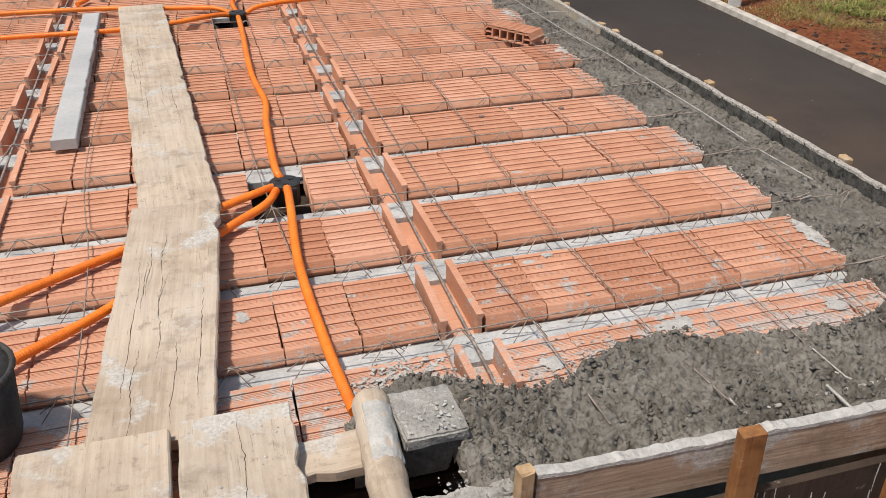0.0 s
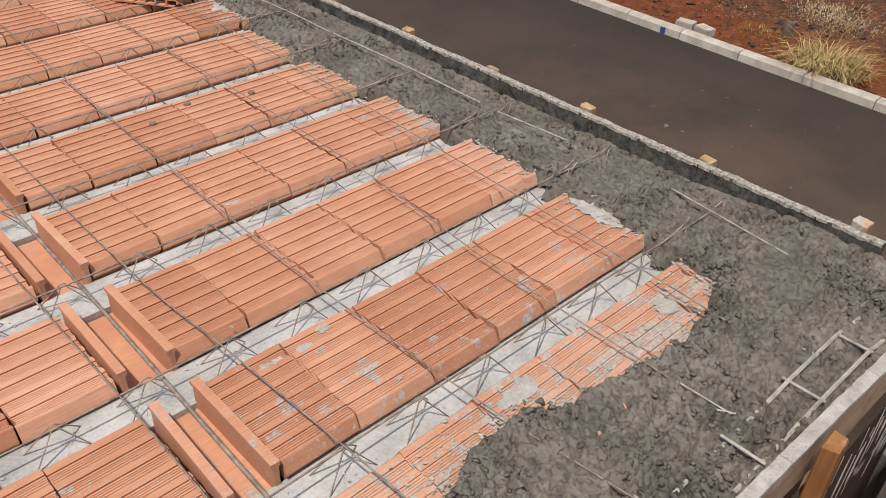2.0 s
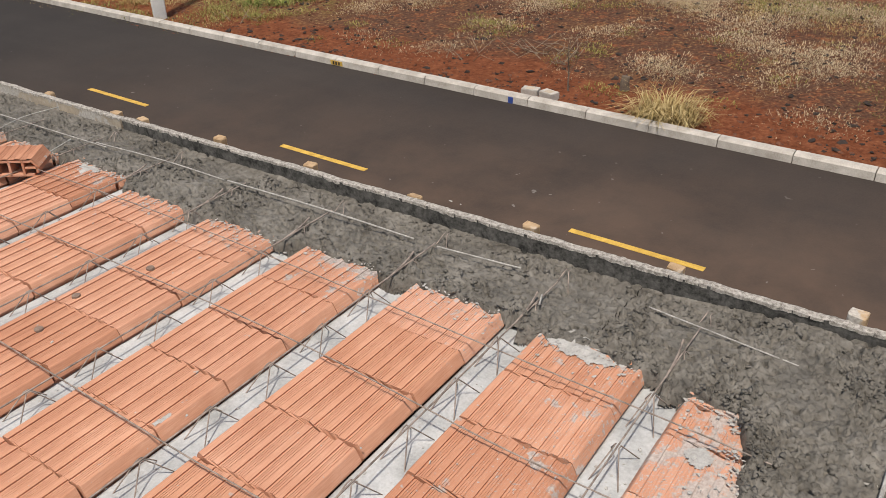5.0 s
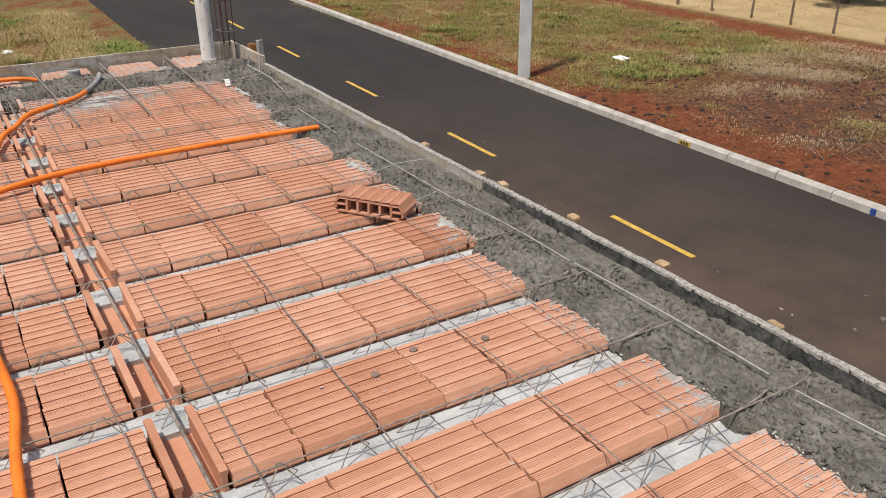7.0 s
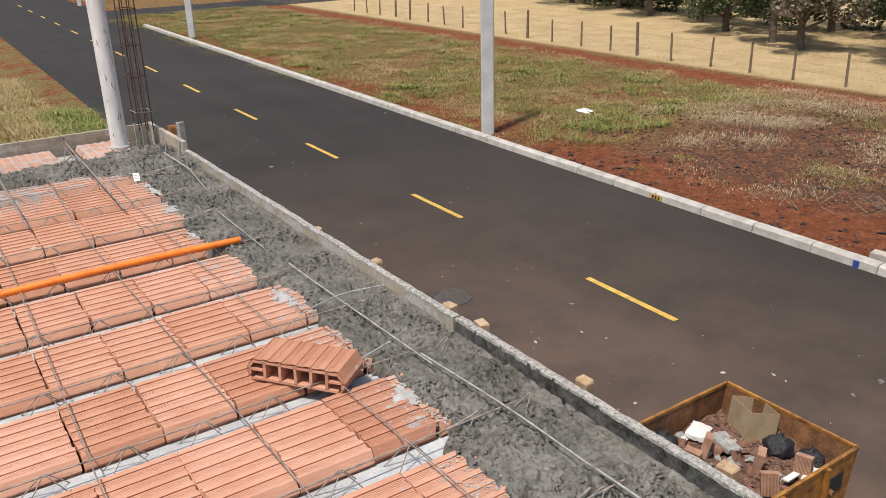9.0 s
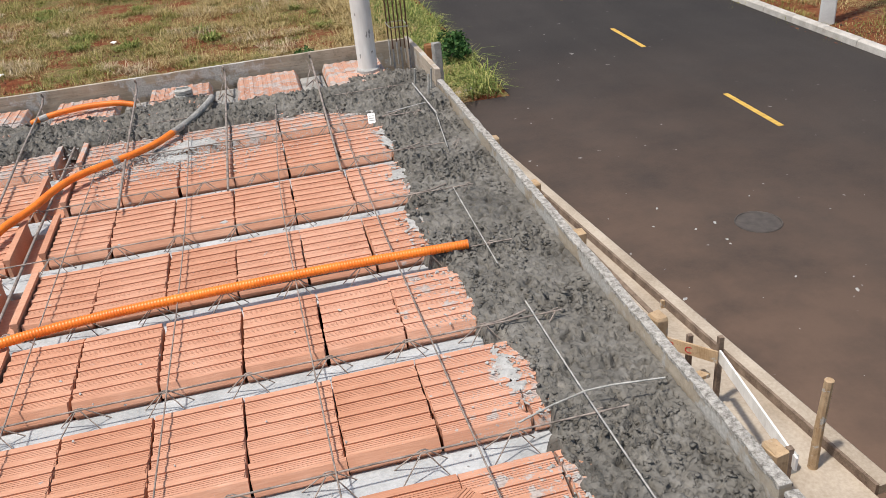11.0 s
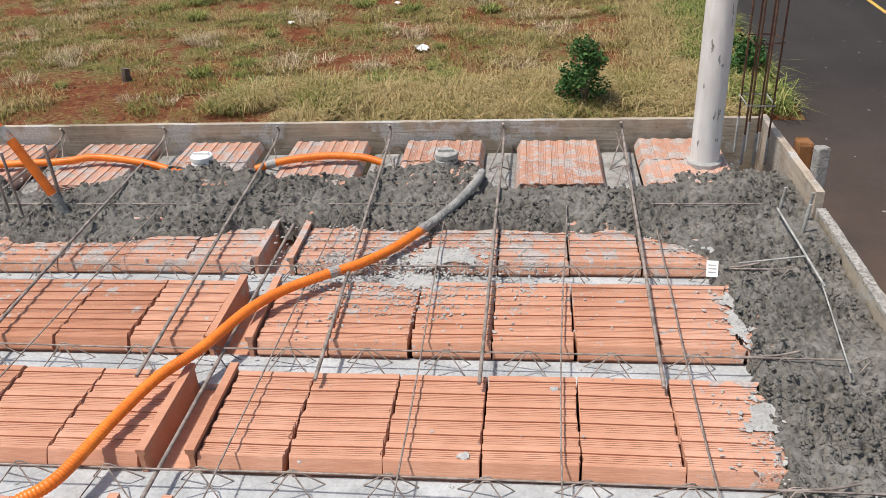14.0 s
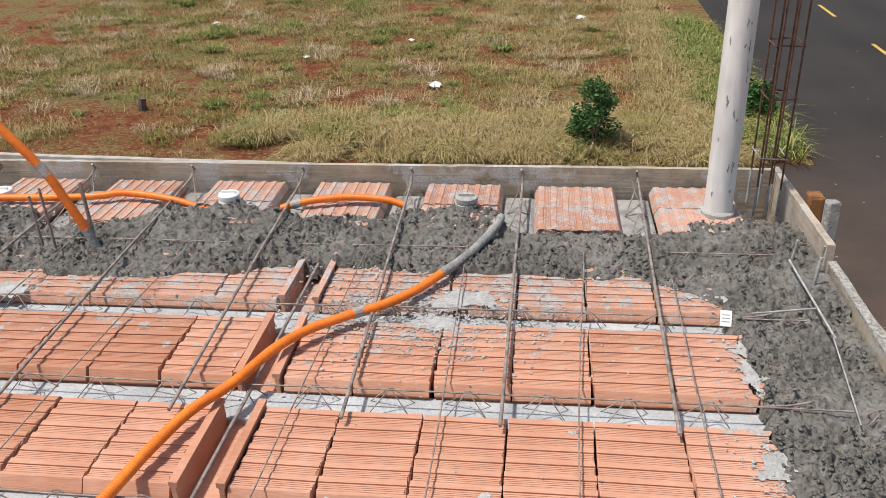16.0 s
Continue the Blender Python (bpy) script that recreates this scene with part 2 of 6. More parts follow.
def asphalt_material():
    s = Nodes("asphalt")
    p = s.coords(world_space=True)
    a, b, g = s.noise(p, 0.35, 4), s.noise(s.coords(world_space=True, stretch=(1.0, 0.12, 1)), 0.7, 4), s.noise(p, 30, 3)
    f = s.math("ADD", s.math("MULTIPLY", a, 0.4), s.math("ADD", s.math("MULTIPLY", b, 0.35), s.math("MULTIPLY", g, 0.25)))
    col = s.ramp(f, [(0.36, (0.0215, 0.0178, 0.0160)), (0.64, (0.040, 0.0335, 0.0295))])
    # dust carried on to the near half, from the site
    sep = s.n("SeparateXYZ", Vector=s.n("NewGeometry").outputs["Position"])
    w = s.n("MapRange", Value=sep.outputs["X"])
    w.inputs["From Min"].default_value, w.inputs["From Max"].default_value = 16.5, 6.5
    wy = s.n("MapRange", Value=sep.outputs["Y"])
    wy.inputs["From Min"].default_value, wy.inputs["From Max"].default_value = 25.0, 5.0
    d = s.math("MULTIPLY", s.math("MULTIPLY", w.outputs[0], wy.outputs[0]), s.ramp(s.noise(p, 0.55, 6, 0.65), [(0.30, 0.35), (0.60, 1.0)]))
    col = s.mix(s.math("MULTIPLY", d, 0.95), col, (0.150, 0.095, 0.066))
    spots = s.ramp(s.noise(p, 1.5, 7, 0.75), [(0.69, 0.0), (0.74, 1.0)])
    col = s.mix(s.math("MULTIPLY", spots, 0.3), col, (0.25, 0.22, 0.2))
    drops = s.math("MULTIPLY", s.ramp(s.noise(p, 4.2, 2, 0.5), [(0.735, 0.0), (0.755, 1.0)]), w.outputs[0])
    col = s.mix(s.math("MULTIPLY", drops, 0.75), col, (0.36, 0.34, 0.32))
    return s.out(col, 0.82, s.bump(g, 0.35, 0.01), spec=0.3)


def ground_material():
    s = Nodes("grass_and_red_soil")
    p = s.coords(world_space=True)
    sep = s.n("SeparateXYZ", Vector=s.n("NewGeometry").outputs["Position"])
    X, Y = sep.outputs["X"], sep.outputs["Y"]
    wob = s.math("MULTIPLY", s.math("SUBTRACT", s.noise(p, 0.35, 4), 0.5), 4.0)

    def band(v, a, b, width=0.8):
        lo = s.math("MULTIPLY", s.math("SUBTRACT", v, a), 1 / width, True)
        hi = s.math("MULTIPLY", s.math("SUBTRACT", b, v), 1 / width, True)
        return s.math("MULTIPLY", lo, hi)

    XW = s.math("ADD", X, wob)
    g1, g2, g3, g4 = s.noise(p, 0.55, 5, 0.6), s.noise(p, 2.4, 5, 0.65), s.noise(p, 9, 5, 0.7), s.noise(p, 38, 3, 0.7)
    mixn = s.math("ADD", s.math("MULTIPLY", g2, 0.5), s.math("MULTIPLY", g3, 0.5))
    soil = s.ramp(mixn, [(0.34, (0.085, 0.027, 0.013)), (0.5, (0.20, 0.065, 0.030)), (0.66, (0.31, 0.115, 0.058))])
    dry = s.ramp(g3, [(0.34, (0.10, 0.068, 0.031)), (0.52, (0.22, 0.158, 0.074)), (0.68, (0.36, 0.28, 0.145))])
    green = s.ramp(g3, [(0.36, (0.075, 0.074, 0.020)), (0.6, (0.20, 0.183, 0.058)), (0.72, (0.31, 0.27, 0.11))])
    burnt = s.ramp(g3, [(0.36, (0.045, 0.028, 0.02)), (0.6, (0.12, 0.082, 0.06)), (0.72, (0.24, 0.19, 0.14))])
    grass = s.mix(s.ramp(s.math("ADD", s.math("MULTIPLY", g1, 0.4), s.math("MULTIPLY", g2, 0.6)), [(0.485, 0.0), (0.60, 1.0)]), dry, green)
    cover = s.ramp(s.math("ADD", s.math("MULTIPLY", g1, 0.45), s.math("MULTIPLY", mixn, 0.55)), [(0.465, 0.0), (0.525, 1.0)])
    lot = s.mix(cover, soil, grass)
    bare = s.math("MULTIPLY", band(s.math("ADD", X, s.math("MULTIPLY", wob, 2.0)), -16.0, -4.5, 2.0), band(s.math("ADD", Y, wob), 21.0, 26.0, 1.2))
    lot = s.mix(s.math("MULTIPLY", bare, s.ramp(mixn, [(0.40, 1.0), (0.60, 0.35)])), lot, soil)
    # across the street: bare strip along the kerb, burnt patch, track, dry field
    verge = s.mix(s.ramp(mixn, [(0.45, 0.0), (0.53, 1.0)]), soil, grass)
    by = s.math("MULTIPLY", s.math("SUBTRACT", 21.0, s.math("ADD", s.math("ADD", Y, wob), s.math("MULTIPLY", X, 0.0))), 0.3, True)
    verge = s.mix(s.math("MULTIPLY", by, s.ramp(g1, [(0.32, 0.7), (0.5, 1.0)])), verge, s.mix(s.ramp(mixn, [(0.50, 0.0), (0.58, 1.0)]), s.mix(0.28, burnt, soil), s.mix(s.ramp(g3, [(0.55, 1.0), (0.66, 0.0)]), dry, soil)))
    verge = s.mix(s.math("MULTIPLY", band(XW, 14.5, 19.4, 1.2), s.ramp(mixn, [(0.46, 1.0), (0.66, 0.7)])), verge, soil)
    verge = s.mix(band(s.math("ADD", X, s.math("MULTIPLY", wob, 0.35)), 29.9, 32.2, 0.7), verge, soil)
    field = s.ramp(s.math("ADD", s.math("MULTIPLY", g3, 0.5), s.math("MULTIPLY", g1, 0.5)), [(0.36, (0.40, 0.285, 0.145)), (0.62, (0.58, 0.44, 0.25))])
    verge = s.mix(s.math("MULTIPLY", s.math("SUBTRACT", X, 32.2), 1.4, True), verge, field)
    col = s.mix(s.math("GREATER_THAN", X, 12.0), lot, verge)
    # bare earth round the house
    site = s.math("MULTIPLY", s.math("MULTIPLY", s.math("SUBTRACT", 7.6, s.math("ADD", Y, s.math("MULTIPLY", wob, 0.3))), 1.2, True), s.math("LESS_THAN", X, 12.0))
    col = s.mix(site, col, soil)
    h = s.math("ADD", s.math("MULTIPLY", g3, 0.6), s.math("MULTIPLY", g4, 0.4))
    return s.out(col, 0.95, s.bump(h, 0.9, 0.12), spec=0.1)


def blade_material(name, stops):
    s = Nodes(name)
    r = s.n("NewGeometry").outputs["Random Per Island"]
    col = s.ramp(r, stops)
    return s.out(col, 0.7, spec=0.2)


CLAY = clay_material()
CLAY_LOOSE = clay_material("loose_clay", False, (60, 4, 60))
RUBBLE_CLAY = simple("broken_clay", (0.085, 0.042, 0.028), (0.28, 0.14, 0.095), 14, 90, 0.9, 0.5)
CLAY_SMOOTH = clay_material("channel_clay")
WET = wet_concrete_material()
SHOE = simple("joist_concrete", (0.29, 0.305, 0.31), (0.50, 0.52, 0.53), 9, 120, 0.85, 0.5)
CEMENT = simple("dry_cement", (0.30, 0.30, 0.285), (0.50, 0.495, 0.475), 14, 140, 0.9, 0.7)
DAB = simple("mortar_dab", (0.16, 0.11, 0.085), (0.27, 0.20, 0.16), 40, 200, 0.9, 0.5)
CEMENT_PALE = simple("pale_dried_cement", (0.31, 0.305, 0.29), (0.49, 0.485, 0.47), 25, 150, 0.92, 0.8, 0.006)
DARK_WALL = simple("dark_wall_concrete", (0.085, 0.083, 0.078), (0.17, 0.166, 0.157), 9, 90, 0.85, 0.6, stretch=(1, 1, 0.3))
CEMENT_DARK = simple("damp_cement", (0.20, 0.195, 0.18), (0.40, 0.39, 0.37), 16, 120, 0.9, 0.9, 0.008)
CEMENT_CRUST = simple("cement_crust", (0.16, 0.145, 0.125), (0.60, 0.57, 0.525), 85, 320, 0.9, 0.9, 0.006)
PLANK = wood_material("worn_plank", (0.30, 0.235, 0.175), (0.52, 0.435, 0.345), 0.22)
PLANK_GREY = wood_material("cement_smeared_plank", (0.31, 0.25, 0.19), (0.50, 0.43, 0.35), 0.40)
FORM = wood_material("form_board", (0.24, 0.165, 0.115), (0.43, 0.325, 0.24), 0.30, "x")
FORM_AMBER = wood_material("amber_form_board", (0.22, 0.125, 0.055), (0.42, 0.275, 0.14), 0.05, "y")
FORM_Y = wood_material("form_board_grey", (0.25, 0.20, 0.145), (0.46, 0.39, 0.30), 0.35, "x")
FORM_MOULD = simple("moulded_form_board", (0.010, 0.010, 0.009), (0.13, 0.127, 0.118), 30, 130, 0.9, 0.8)
PEG = wood_material("wet_pine", (0.19, 0.075, 0.026), (0.36, 0.175, 0.07), 0.12, "z")
PEG_PALE = wood_material("pale_pine", (0.30, 0.19, 0.10), (0.50, 0.36, 0.22), 0.15, "z")
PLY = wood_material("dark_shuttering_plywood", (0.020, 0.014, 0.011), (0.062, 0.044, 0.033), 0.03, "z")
STEEL = rebar_material("wire_steel", (0.36, 0.30, 0.26))
STEEL_GREY = simple("cement_coated_steel", (0.22, 0.215, 0.2), (0.50, 0.49, 0.46), 30, 200, 0.8, 0.5)
RUST = rebar_material("rusty_steel", (0.17, 0.080, 0.048))
ORANGE = simple("orange_plastic", (0.72, 0.150, 0.012), (0.92, 0.235, 0.022), 10, 60, 0.42, 0.05, 0.001)
BLACK = simple("black_plastic", (0.012, 0.012, 0.013), (0.035, 0.035, 0.036), 20, 90, 0.5, 0.2)
RUBBER = simple("black_rubber", (0.012, 0.012, 0.013), (0.06, 0.058, 0.055), 10, 120, 0.75, 0.4)
PVC = simple("white_pvc", (0.62, 0.615, 0.595), (0.80, 0.80, 0.785), 7, 60, 0.45, 0.1)
PVC_DIRTY = simple("dirty_white_pvc", (0.60, 0.585, 0.555), (0.82, 0.81, 0.785), 5, 45, 0.5, 0.15, stretch=(1, 1, 0.25))
STRIP = simple("precast_strip", (0.33, 0.34, 0.345), (0.44, 0.45, 0.455), 4, 60, 0.85, 0.15, 0.002)
PAPER = simple("paper", (0.72, 0.72, 0.70), (0.84, 0.84, 0.82), 30, 100, 0.8, 0.1)
ASPHALT = asphalt_material()
GROUND = ground_material()
KERB = simple("kerb_concrete", (0.31, 0.285, 0.25), (0.52, 0.49, 0.45), 3, 40, 0.9, 0.5)
APRON = simple("pavement_concrete", (0.29, 0.235, 0.175), (0.47, 0.40, 0.32), 1.2, 25, 0.9, 0.4)
YELLOW = simple("road_paint", (0.42, 0.255, 0.045), (0.66, 0.43, 0.085), 5, 40, 0.75, 0.2)
RUSTY_PAINT = simple("rusty_yellow_paint", (0.11, 0.043, 0.017), (0.44, 0.20, 0.035), 6.0, 40, 0.6, 0.4)
RUST_PLATE = simple("rusty_plate", (0.060, 0.024, 0.011), (0.24, 0.11, 0.045), 5, 40, 0.75, 0.5)
BAG = simple("black_bag", (0.012, 0.012, 0.014), (0.03, 0.03, 0.034), 22, 60, 0.42, 0.9, 0.02)
CARD = simple("cardboard", (0.24, 0.17, 0.10), (0.36, 0.27, 0.17), 5, 60, 0.85, 0.2)
POLE_C = simple("pole_concrete", (0.46, 0.46, 0.45), (0.60, 0.60, 0.585), 2, 30, 0.85, 0.3)
POST_PALE = simple("dry_branch", (0.14, 0.10, 0.07), (0.33, 0.26, 0.19), 9, 70, 0.9, 0.4)
POST = simple("weathered_post", (0.10, 0.065, 0.045), (0.26, 0.19, 0.14), 6, 60, 0.9, 0.5)
BARK = simple("bark", (0.07, 0.05, 0.035), (0.18, 0.14, 0.105), 5, 40, 0.9, 0.7)
IRON = simple("cast_iron", (0.045, 0.037, 0.032), (0.085, 0.070, 0.060), 8, 50, 0.7, 0.4)
NET = simple("green_plastic", (0.01, 0.13, 0.05), (0.03, 0.26, 0.10), 20, 90, 0.5, 0.2)
INK = simple("red_ink", (0.42, 0.03, 0.02), (0.55, 0.06, 0.04), 20, 80, 0.7, 0.1)
BLUE = simple("blue_paint", (0.02, 0.05, 0.22), (0.04, 0.09, 0.34), 20, 80, 0.7, 0.1)
BLACK_INK = simple("black_paint", (0.01, 0.01, 0.01), (0.03, 0.03, 0.03), 20, 80, 0.7, 0.1)
PLASTER = simple("cement_render", (0.30, 0.29, 0.27), (0.45, 0.44, 0.41), 2, 50, 0.9, 0.4)
GRASS = blade_material("grass_blades", [(0.0, (0.080, 0.092, 0.022)), (0.3, (0.192, 0.180, 0.048)), (0.55, (0.320, 0.260, 0.096)), (1.0, (0.448, 0.352, 0.160))])
STRAW = blade_material("straw_blades", [(0.0, (0.240, 0.168, 0.064)), (0.5, (0.400, 0.300, 0.132)), (1.0, (0.544, 0.436, 0.232))])
FRESH = blade_material("green_blades", [(0.0, (0.09, 0.125, 0.028)), (0.6, (0.20, 0.24, 0.06)), (1.0, (0.40, 0.37, 0.13))])
VERGE = blade_material("verge_blades", [(0.0, (0.064, 0.088, 0.019)), (0.4, (0.152, 0.168, 0.044)), (0.7, (0.272, 0.240, 0.084)), (1.0, (0.432, 0.352, 0.160))])
FIELD = blade_material("field_blades", [(0.0, (0.40, 0.295, 0.15)), (0.5, (0.50, 0.385, 0.21)), (1.0, (0.58, 0.46, 0.27))])
DEAD = blade_material("dead_grass_blades", [(0.0, (0.28, 0.205, 0.125)), (0.5, (0.48, 0.375, 0.245)), (1.0, (0.66, 0.545, 0.38))])
OLIVE = blade_material("olive_blades", [(0.0, (0.104, 0.120, 0.026)), (0.5, (0.232, 0.220, 0.060)), (1.0, (0.400, 0.328, 0.128))])
LEAF = blade_material("leaves", [(0.0, (0.016, 0.055, 0.014)), (0.6, (0.045, 0.115, 0.030)), (1.0, (0.10, 0.19, 0.055))])
LEAF_FAR = blade_material("far_leaves", [(0.0, (0.03, 0.045, 0.02)), (0.6, (0.075, 0.10, 0.042)), (1.0, (0.16, 0.175, 0.085))])
LEAF_DULL = blade_material("dull_leaves", [(0.0, (0.10, 0.085, 0.06)), (0.6, (0.21, 0.175, 0.125)), (1.0, (0.32, 0.265, 0.195))])


def thing(name, label, category, kind="", group="", at=None):
    ob = new(name)
    ob.empty_display_size = 0.1
    if at is not None:
        ob.matrix_basis = at
    return tagged(ob, label, category, group, kind)


# ---- ground, road ----
gg = Geo()
xs = [-600, -200, -60, -30, 0, 12, 16, 31, 50, 120, 300, 900]
ys = [-600, -200, -60, -20, 0, 10, 30, 60, 100, 200, 900]
for j, yv in enumerate(ys):
    for i, xv in enumerate(xs):
        gg.v.append((xv, yv, 0.0))
for j in range(len(ys) - 1):
    for i in range(len(xs) - 1):
        a = j * len(xs) + i
        gg.f.append((a, a + 1, a + 1 + len(xs), a + len(xs)))
tagged(part("ground", gg, GROUND), "red soil ground with patchy dry and green grass", "ground", kind="structure")

STREET = pose(0, 0, 0, 0, 0, -1.39)
road = tagged(part("road", Geo().box((11.0, 70, -0.015), (9.6, 260, 0.06)).box((5.6, 9.4, -0.0155), (1.6, 24.0, 0.06)).box((40, 78, -0.014), (160, 7.0, 0.06)), ASPHALT, at=STREET),
              "dark asphalt street dusted with red earth", "road", kind="structure")
for k in range(-4, 14):
    y0 = 2.98 + 6.92 * k
    d = tagged(part("road_dash", Geo().box((10.87, y0 + 1.18, 0.019), (0.13, 2.36, 0.006)), YELLOW, at=STREET), "faded yellow painted dash on the asphalt", "road marking", "centre line dashes", "structure")
kerb_far = thing("kerb_far", "pale concrete kerb along the far side of the street", "kerb", "structure", at=STREET)
kp = [(-0.10, -0.1), (0.20, -0.1), (0.20, 0.19), (0.17, 0.21), (0.0, 0.21), (-0.06, 0.17)]
km = Geo().prism(kp, 0.01, 1.49, "y").mesh("kerb_stone")
for k in range(-14, 44):
    part("kerb_stone", km, KERB, kerb_far, at=pose(15.70 + rnd.uniform(-0.004, 0.004), 1.5 * k, rnd.uniform(-0.003, 0.003)))
tagged(part("pavement", Geo().prism([(1.6, 6.9), (6.17, 6.9), (4.92, 20.4), (1.6, 20.4)], -0.03, 0.05, "z"), APRON), "dusty beige concrete pavement in front of the house", "pavement", kind="structure")
mh = thing("manhole_cover", "round iron manhole cover set in the asphalt", "manhole cover")
part("cover", Geo().tube([(8.45, 12.9, 0.016), (8.45, 12.9, 0.022)], 0.36, 28), IRON, mh)
part("rim", Geo().tube([(8.45 + 0.38 * math.cos(a * 0.2244), 12.9 + 0.38 * math.sin(a * 0.2244), 0.018) for a in range(29)], 0.016, 6), IRON, mh)
# painted lot plates and a blue mark on the kerb
for yv in (14.95, -1.4):
    lp = thing("kerb_plate", "small yellow painted plate with black marks on the kerb face", "kerb plate", group="kerb plates", at=STREET)
    part("plate", Geo().box((15.615, yv, 0.09), (0.012, 0.42, 0.12)), YELLOW, lp)
    for q in (-0.1, 0.0, 0.1):
        part("mark", Geo().box((15.605, yv + q, 0.09), (0.006, 0.05, 0.08)), BLACK_INK, lp)
tagged(part("kerb_mark", Geo().box((15.615, 9.45, 0.09), (0.03, 0.12, 0.15)), BLUE, at=STREET), "blue paint mark on the kerb face", "paint mark")

# ---- the house below the slab ----
for nm, c, sz in (("wall_east", (1.40, 2.95, 2.6), (0.15, 6.5, 5.2)), ("wall_west", (-6.3, 2.95, 2.6), (0.15, 6.5, 5.2)),
                  ("wall_north", (-2.45, 6.14, 2.6), (7.55, 0.15, 5.2)), ("wall_south", (-2.45, -0.24, 2.3), (7.55, 0.15, 4.6))):
    tagged(part(nm, Geo().box(c, sz), PLASTER), "grey cement-rendered wall under the slab", "wall", kind="structure")
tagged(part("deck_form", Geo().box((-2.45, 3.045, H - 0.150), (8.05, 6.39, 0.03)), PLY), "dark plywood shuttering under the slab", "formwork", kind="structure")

# ---- slab deck: joists, clay blocks, channels ----
deck = thing("slab_deck", "unfinished slab of precast joists and ribbed clay blocks", "slab", "structure")
XL = -2.75
ZS = H - 0.047    # top of the joists' concrete shoes
shoe_profile = [(-0.062, ZS - 0.03), (0.062, ZS - 0.03), (0.062, ZS - 0.004), (0.05, ZS), (-0.05, ZS), (-0.062, ZS - 0.004)]
shoe_me = Geo().prism(shoe_profile, XL, 1.52).mesh("joist_shoe")
chord_me = Geo().tube([(XL + i * 0.3, 0.0015 * math.sin(i * 2.1), H + 0.016 + 0.002 * math.sin(i * 1.3)) for i in range(15)], 0.0024, 6).mesh("top_chord", True)


def zigzag(side):
    pts, x, up = [], XL + 0.03, False
    while x < 1.48:
        pts.append((x, side * (0.006 if up else 0.056), H + 0.018 if up else ZS - 0.050))
        if up:
            pts.append((x + 0.012, side * 0.006, H + 0.018))
        x += 0.1
        up = not up
    return Geo().tube(pts, 0.0018, 5).mesh("lattice_wire", True)


zig = [zigzag(-1), zigzag(1)]
JOIST_Y = [joist_y(k) for k in range(0, 14)]
for yj in JOIST_Y:
    at = pose(0, yj, 0)
    shift = rnd.choice((0.0, 0.05, 0.09, 0.13))
    part("joist_shoe", shoe_me, SHOE, deck, "pale precast concrete joist", at=at)
    part("top_chord", chord_me, STEEL, deck, at=at)
    for z in zig:
        part("lattice_wire", z, STEEL, deck, at=pose(shift, yj, 0))


def ribbed_top(half, z, n):
    """Points along the block's ribbed top, from +half to -half: a raised smooth band and a sunk band with three scored lines, n times."""
    out = []
    w = 2 * half / n
    for i in range(n):
        a = half - w * i
        for u, d in ((0.0, 0.0), (0.350, 0.0), (0.338, 0.0048), (0.372, 0.0048), (0.385, 0.0030), (0.485, 0.0028), (0.480, 0.0048), (0.504, 0.0048), (0.510, 0.0028), (0.605, 0.0028), (0.601, 0.0044), (0.624, 0.0044), (0.630, 0.0028),
                     (0.730, 0.0028), (0.725, 0.0048), (0.750, 0.0048), (0.756, 0.0028), (0.880, 0.0026), (0.872, 0.0046), (0.903, 0.0046), (0.915, 0.0018), (0.965, 0.0006)):
            out.append((a - w * u, z - d))
    return out + [(-half, z)]


def block_profile(n=6):
    """Ribbed top, steep chamfered shoulders, and sides cut back above the joists."""
    top = ribbed_top(0.1405, 0.0, n)
    side = [(0.1430, -0.0006), (0.1460, -0.0030), (0.1585, -0.0280), (0.1605, -0.0340), (0.1595, -0.0375), (0.1520, -0.0420), (0.1500, -0.0530), (0.120, -0.055), (0.120, -0.084)]
    return top + [(-a, b) for a, b in side] + side[::-1]


def block_mesh(length, seed, chip=0.0):
    r = random.Random(seed)
    prof = block_profile()
    g = Geo().prism(prof, -length / 2, length / 2)
    n = len(prof)
    # worn, uneven ends
    for i in range(2 * n):
        x, y, z = g.v[i]
        rib = math.floor((y + 0.138) / 0.046)
        e = noise.noise((rib * 7.71, seed * 3.1 + (0 if i < n else 9), 0.5)) * 0.0052 + noise.noise((y * 60, z * 20, seed * 3.1)) * 0.0016
        e += (0.0030 if i < n else -0.0030) * max(0.0, math.sin((y + 0.138) / 0.046 * 2 * math.pi)) * (abs(y) < 0.137)
        if chip and i >= n:
            e += -abs(noise.noise((y * 14, seed, 2.0))) * chip
        g.v[i] = (x + e, y, z)
    return g.mesh("clay_block")


GAP = 0.2065
full = [block_mesh(0.2030, i) for i in range(6)]
short = [block_mesh(0.1880, 80 + i) for i in range(3)]
chipped = [block_mesh(0.2050, 20 + i, 0.06) for i in range(4)]
sliver = [block_mesh(0.058, 90 + i, 0.02) for i in range(3)]
stub = [block_mesh(0.13, 40 + i, 0.08) for i in range(3)]


ROW_END = [1.22, 1.255, 1.295, 1.29, 1.25, 1.26, 1.325, 1.31, 1.325, 1.285, 1.24, 1.285, 1.30, 1.27]


def row_end(k):
    return ROW_END[min(13, max(0, k))]


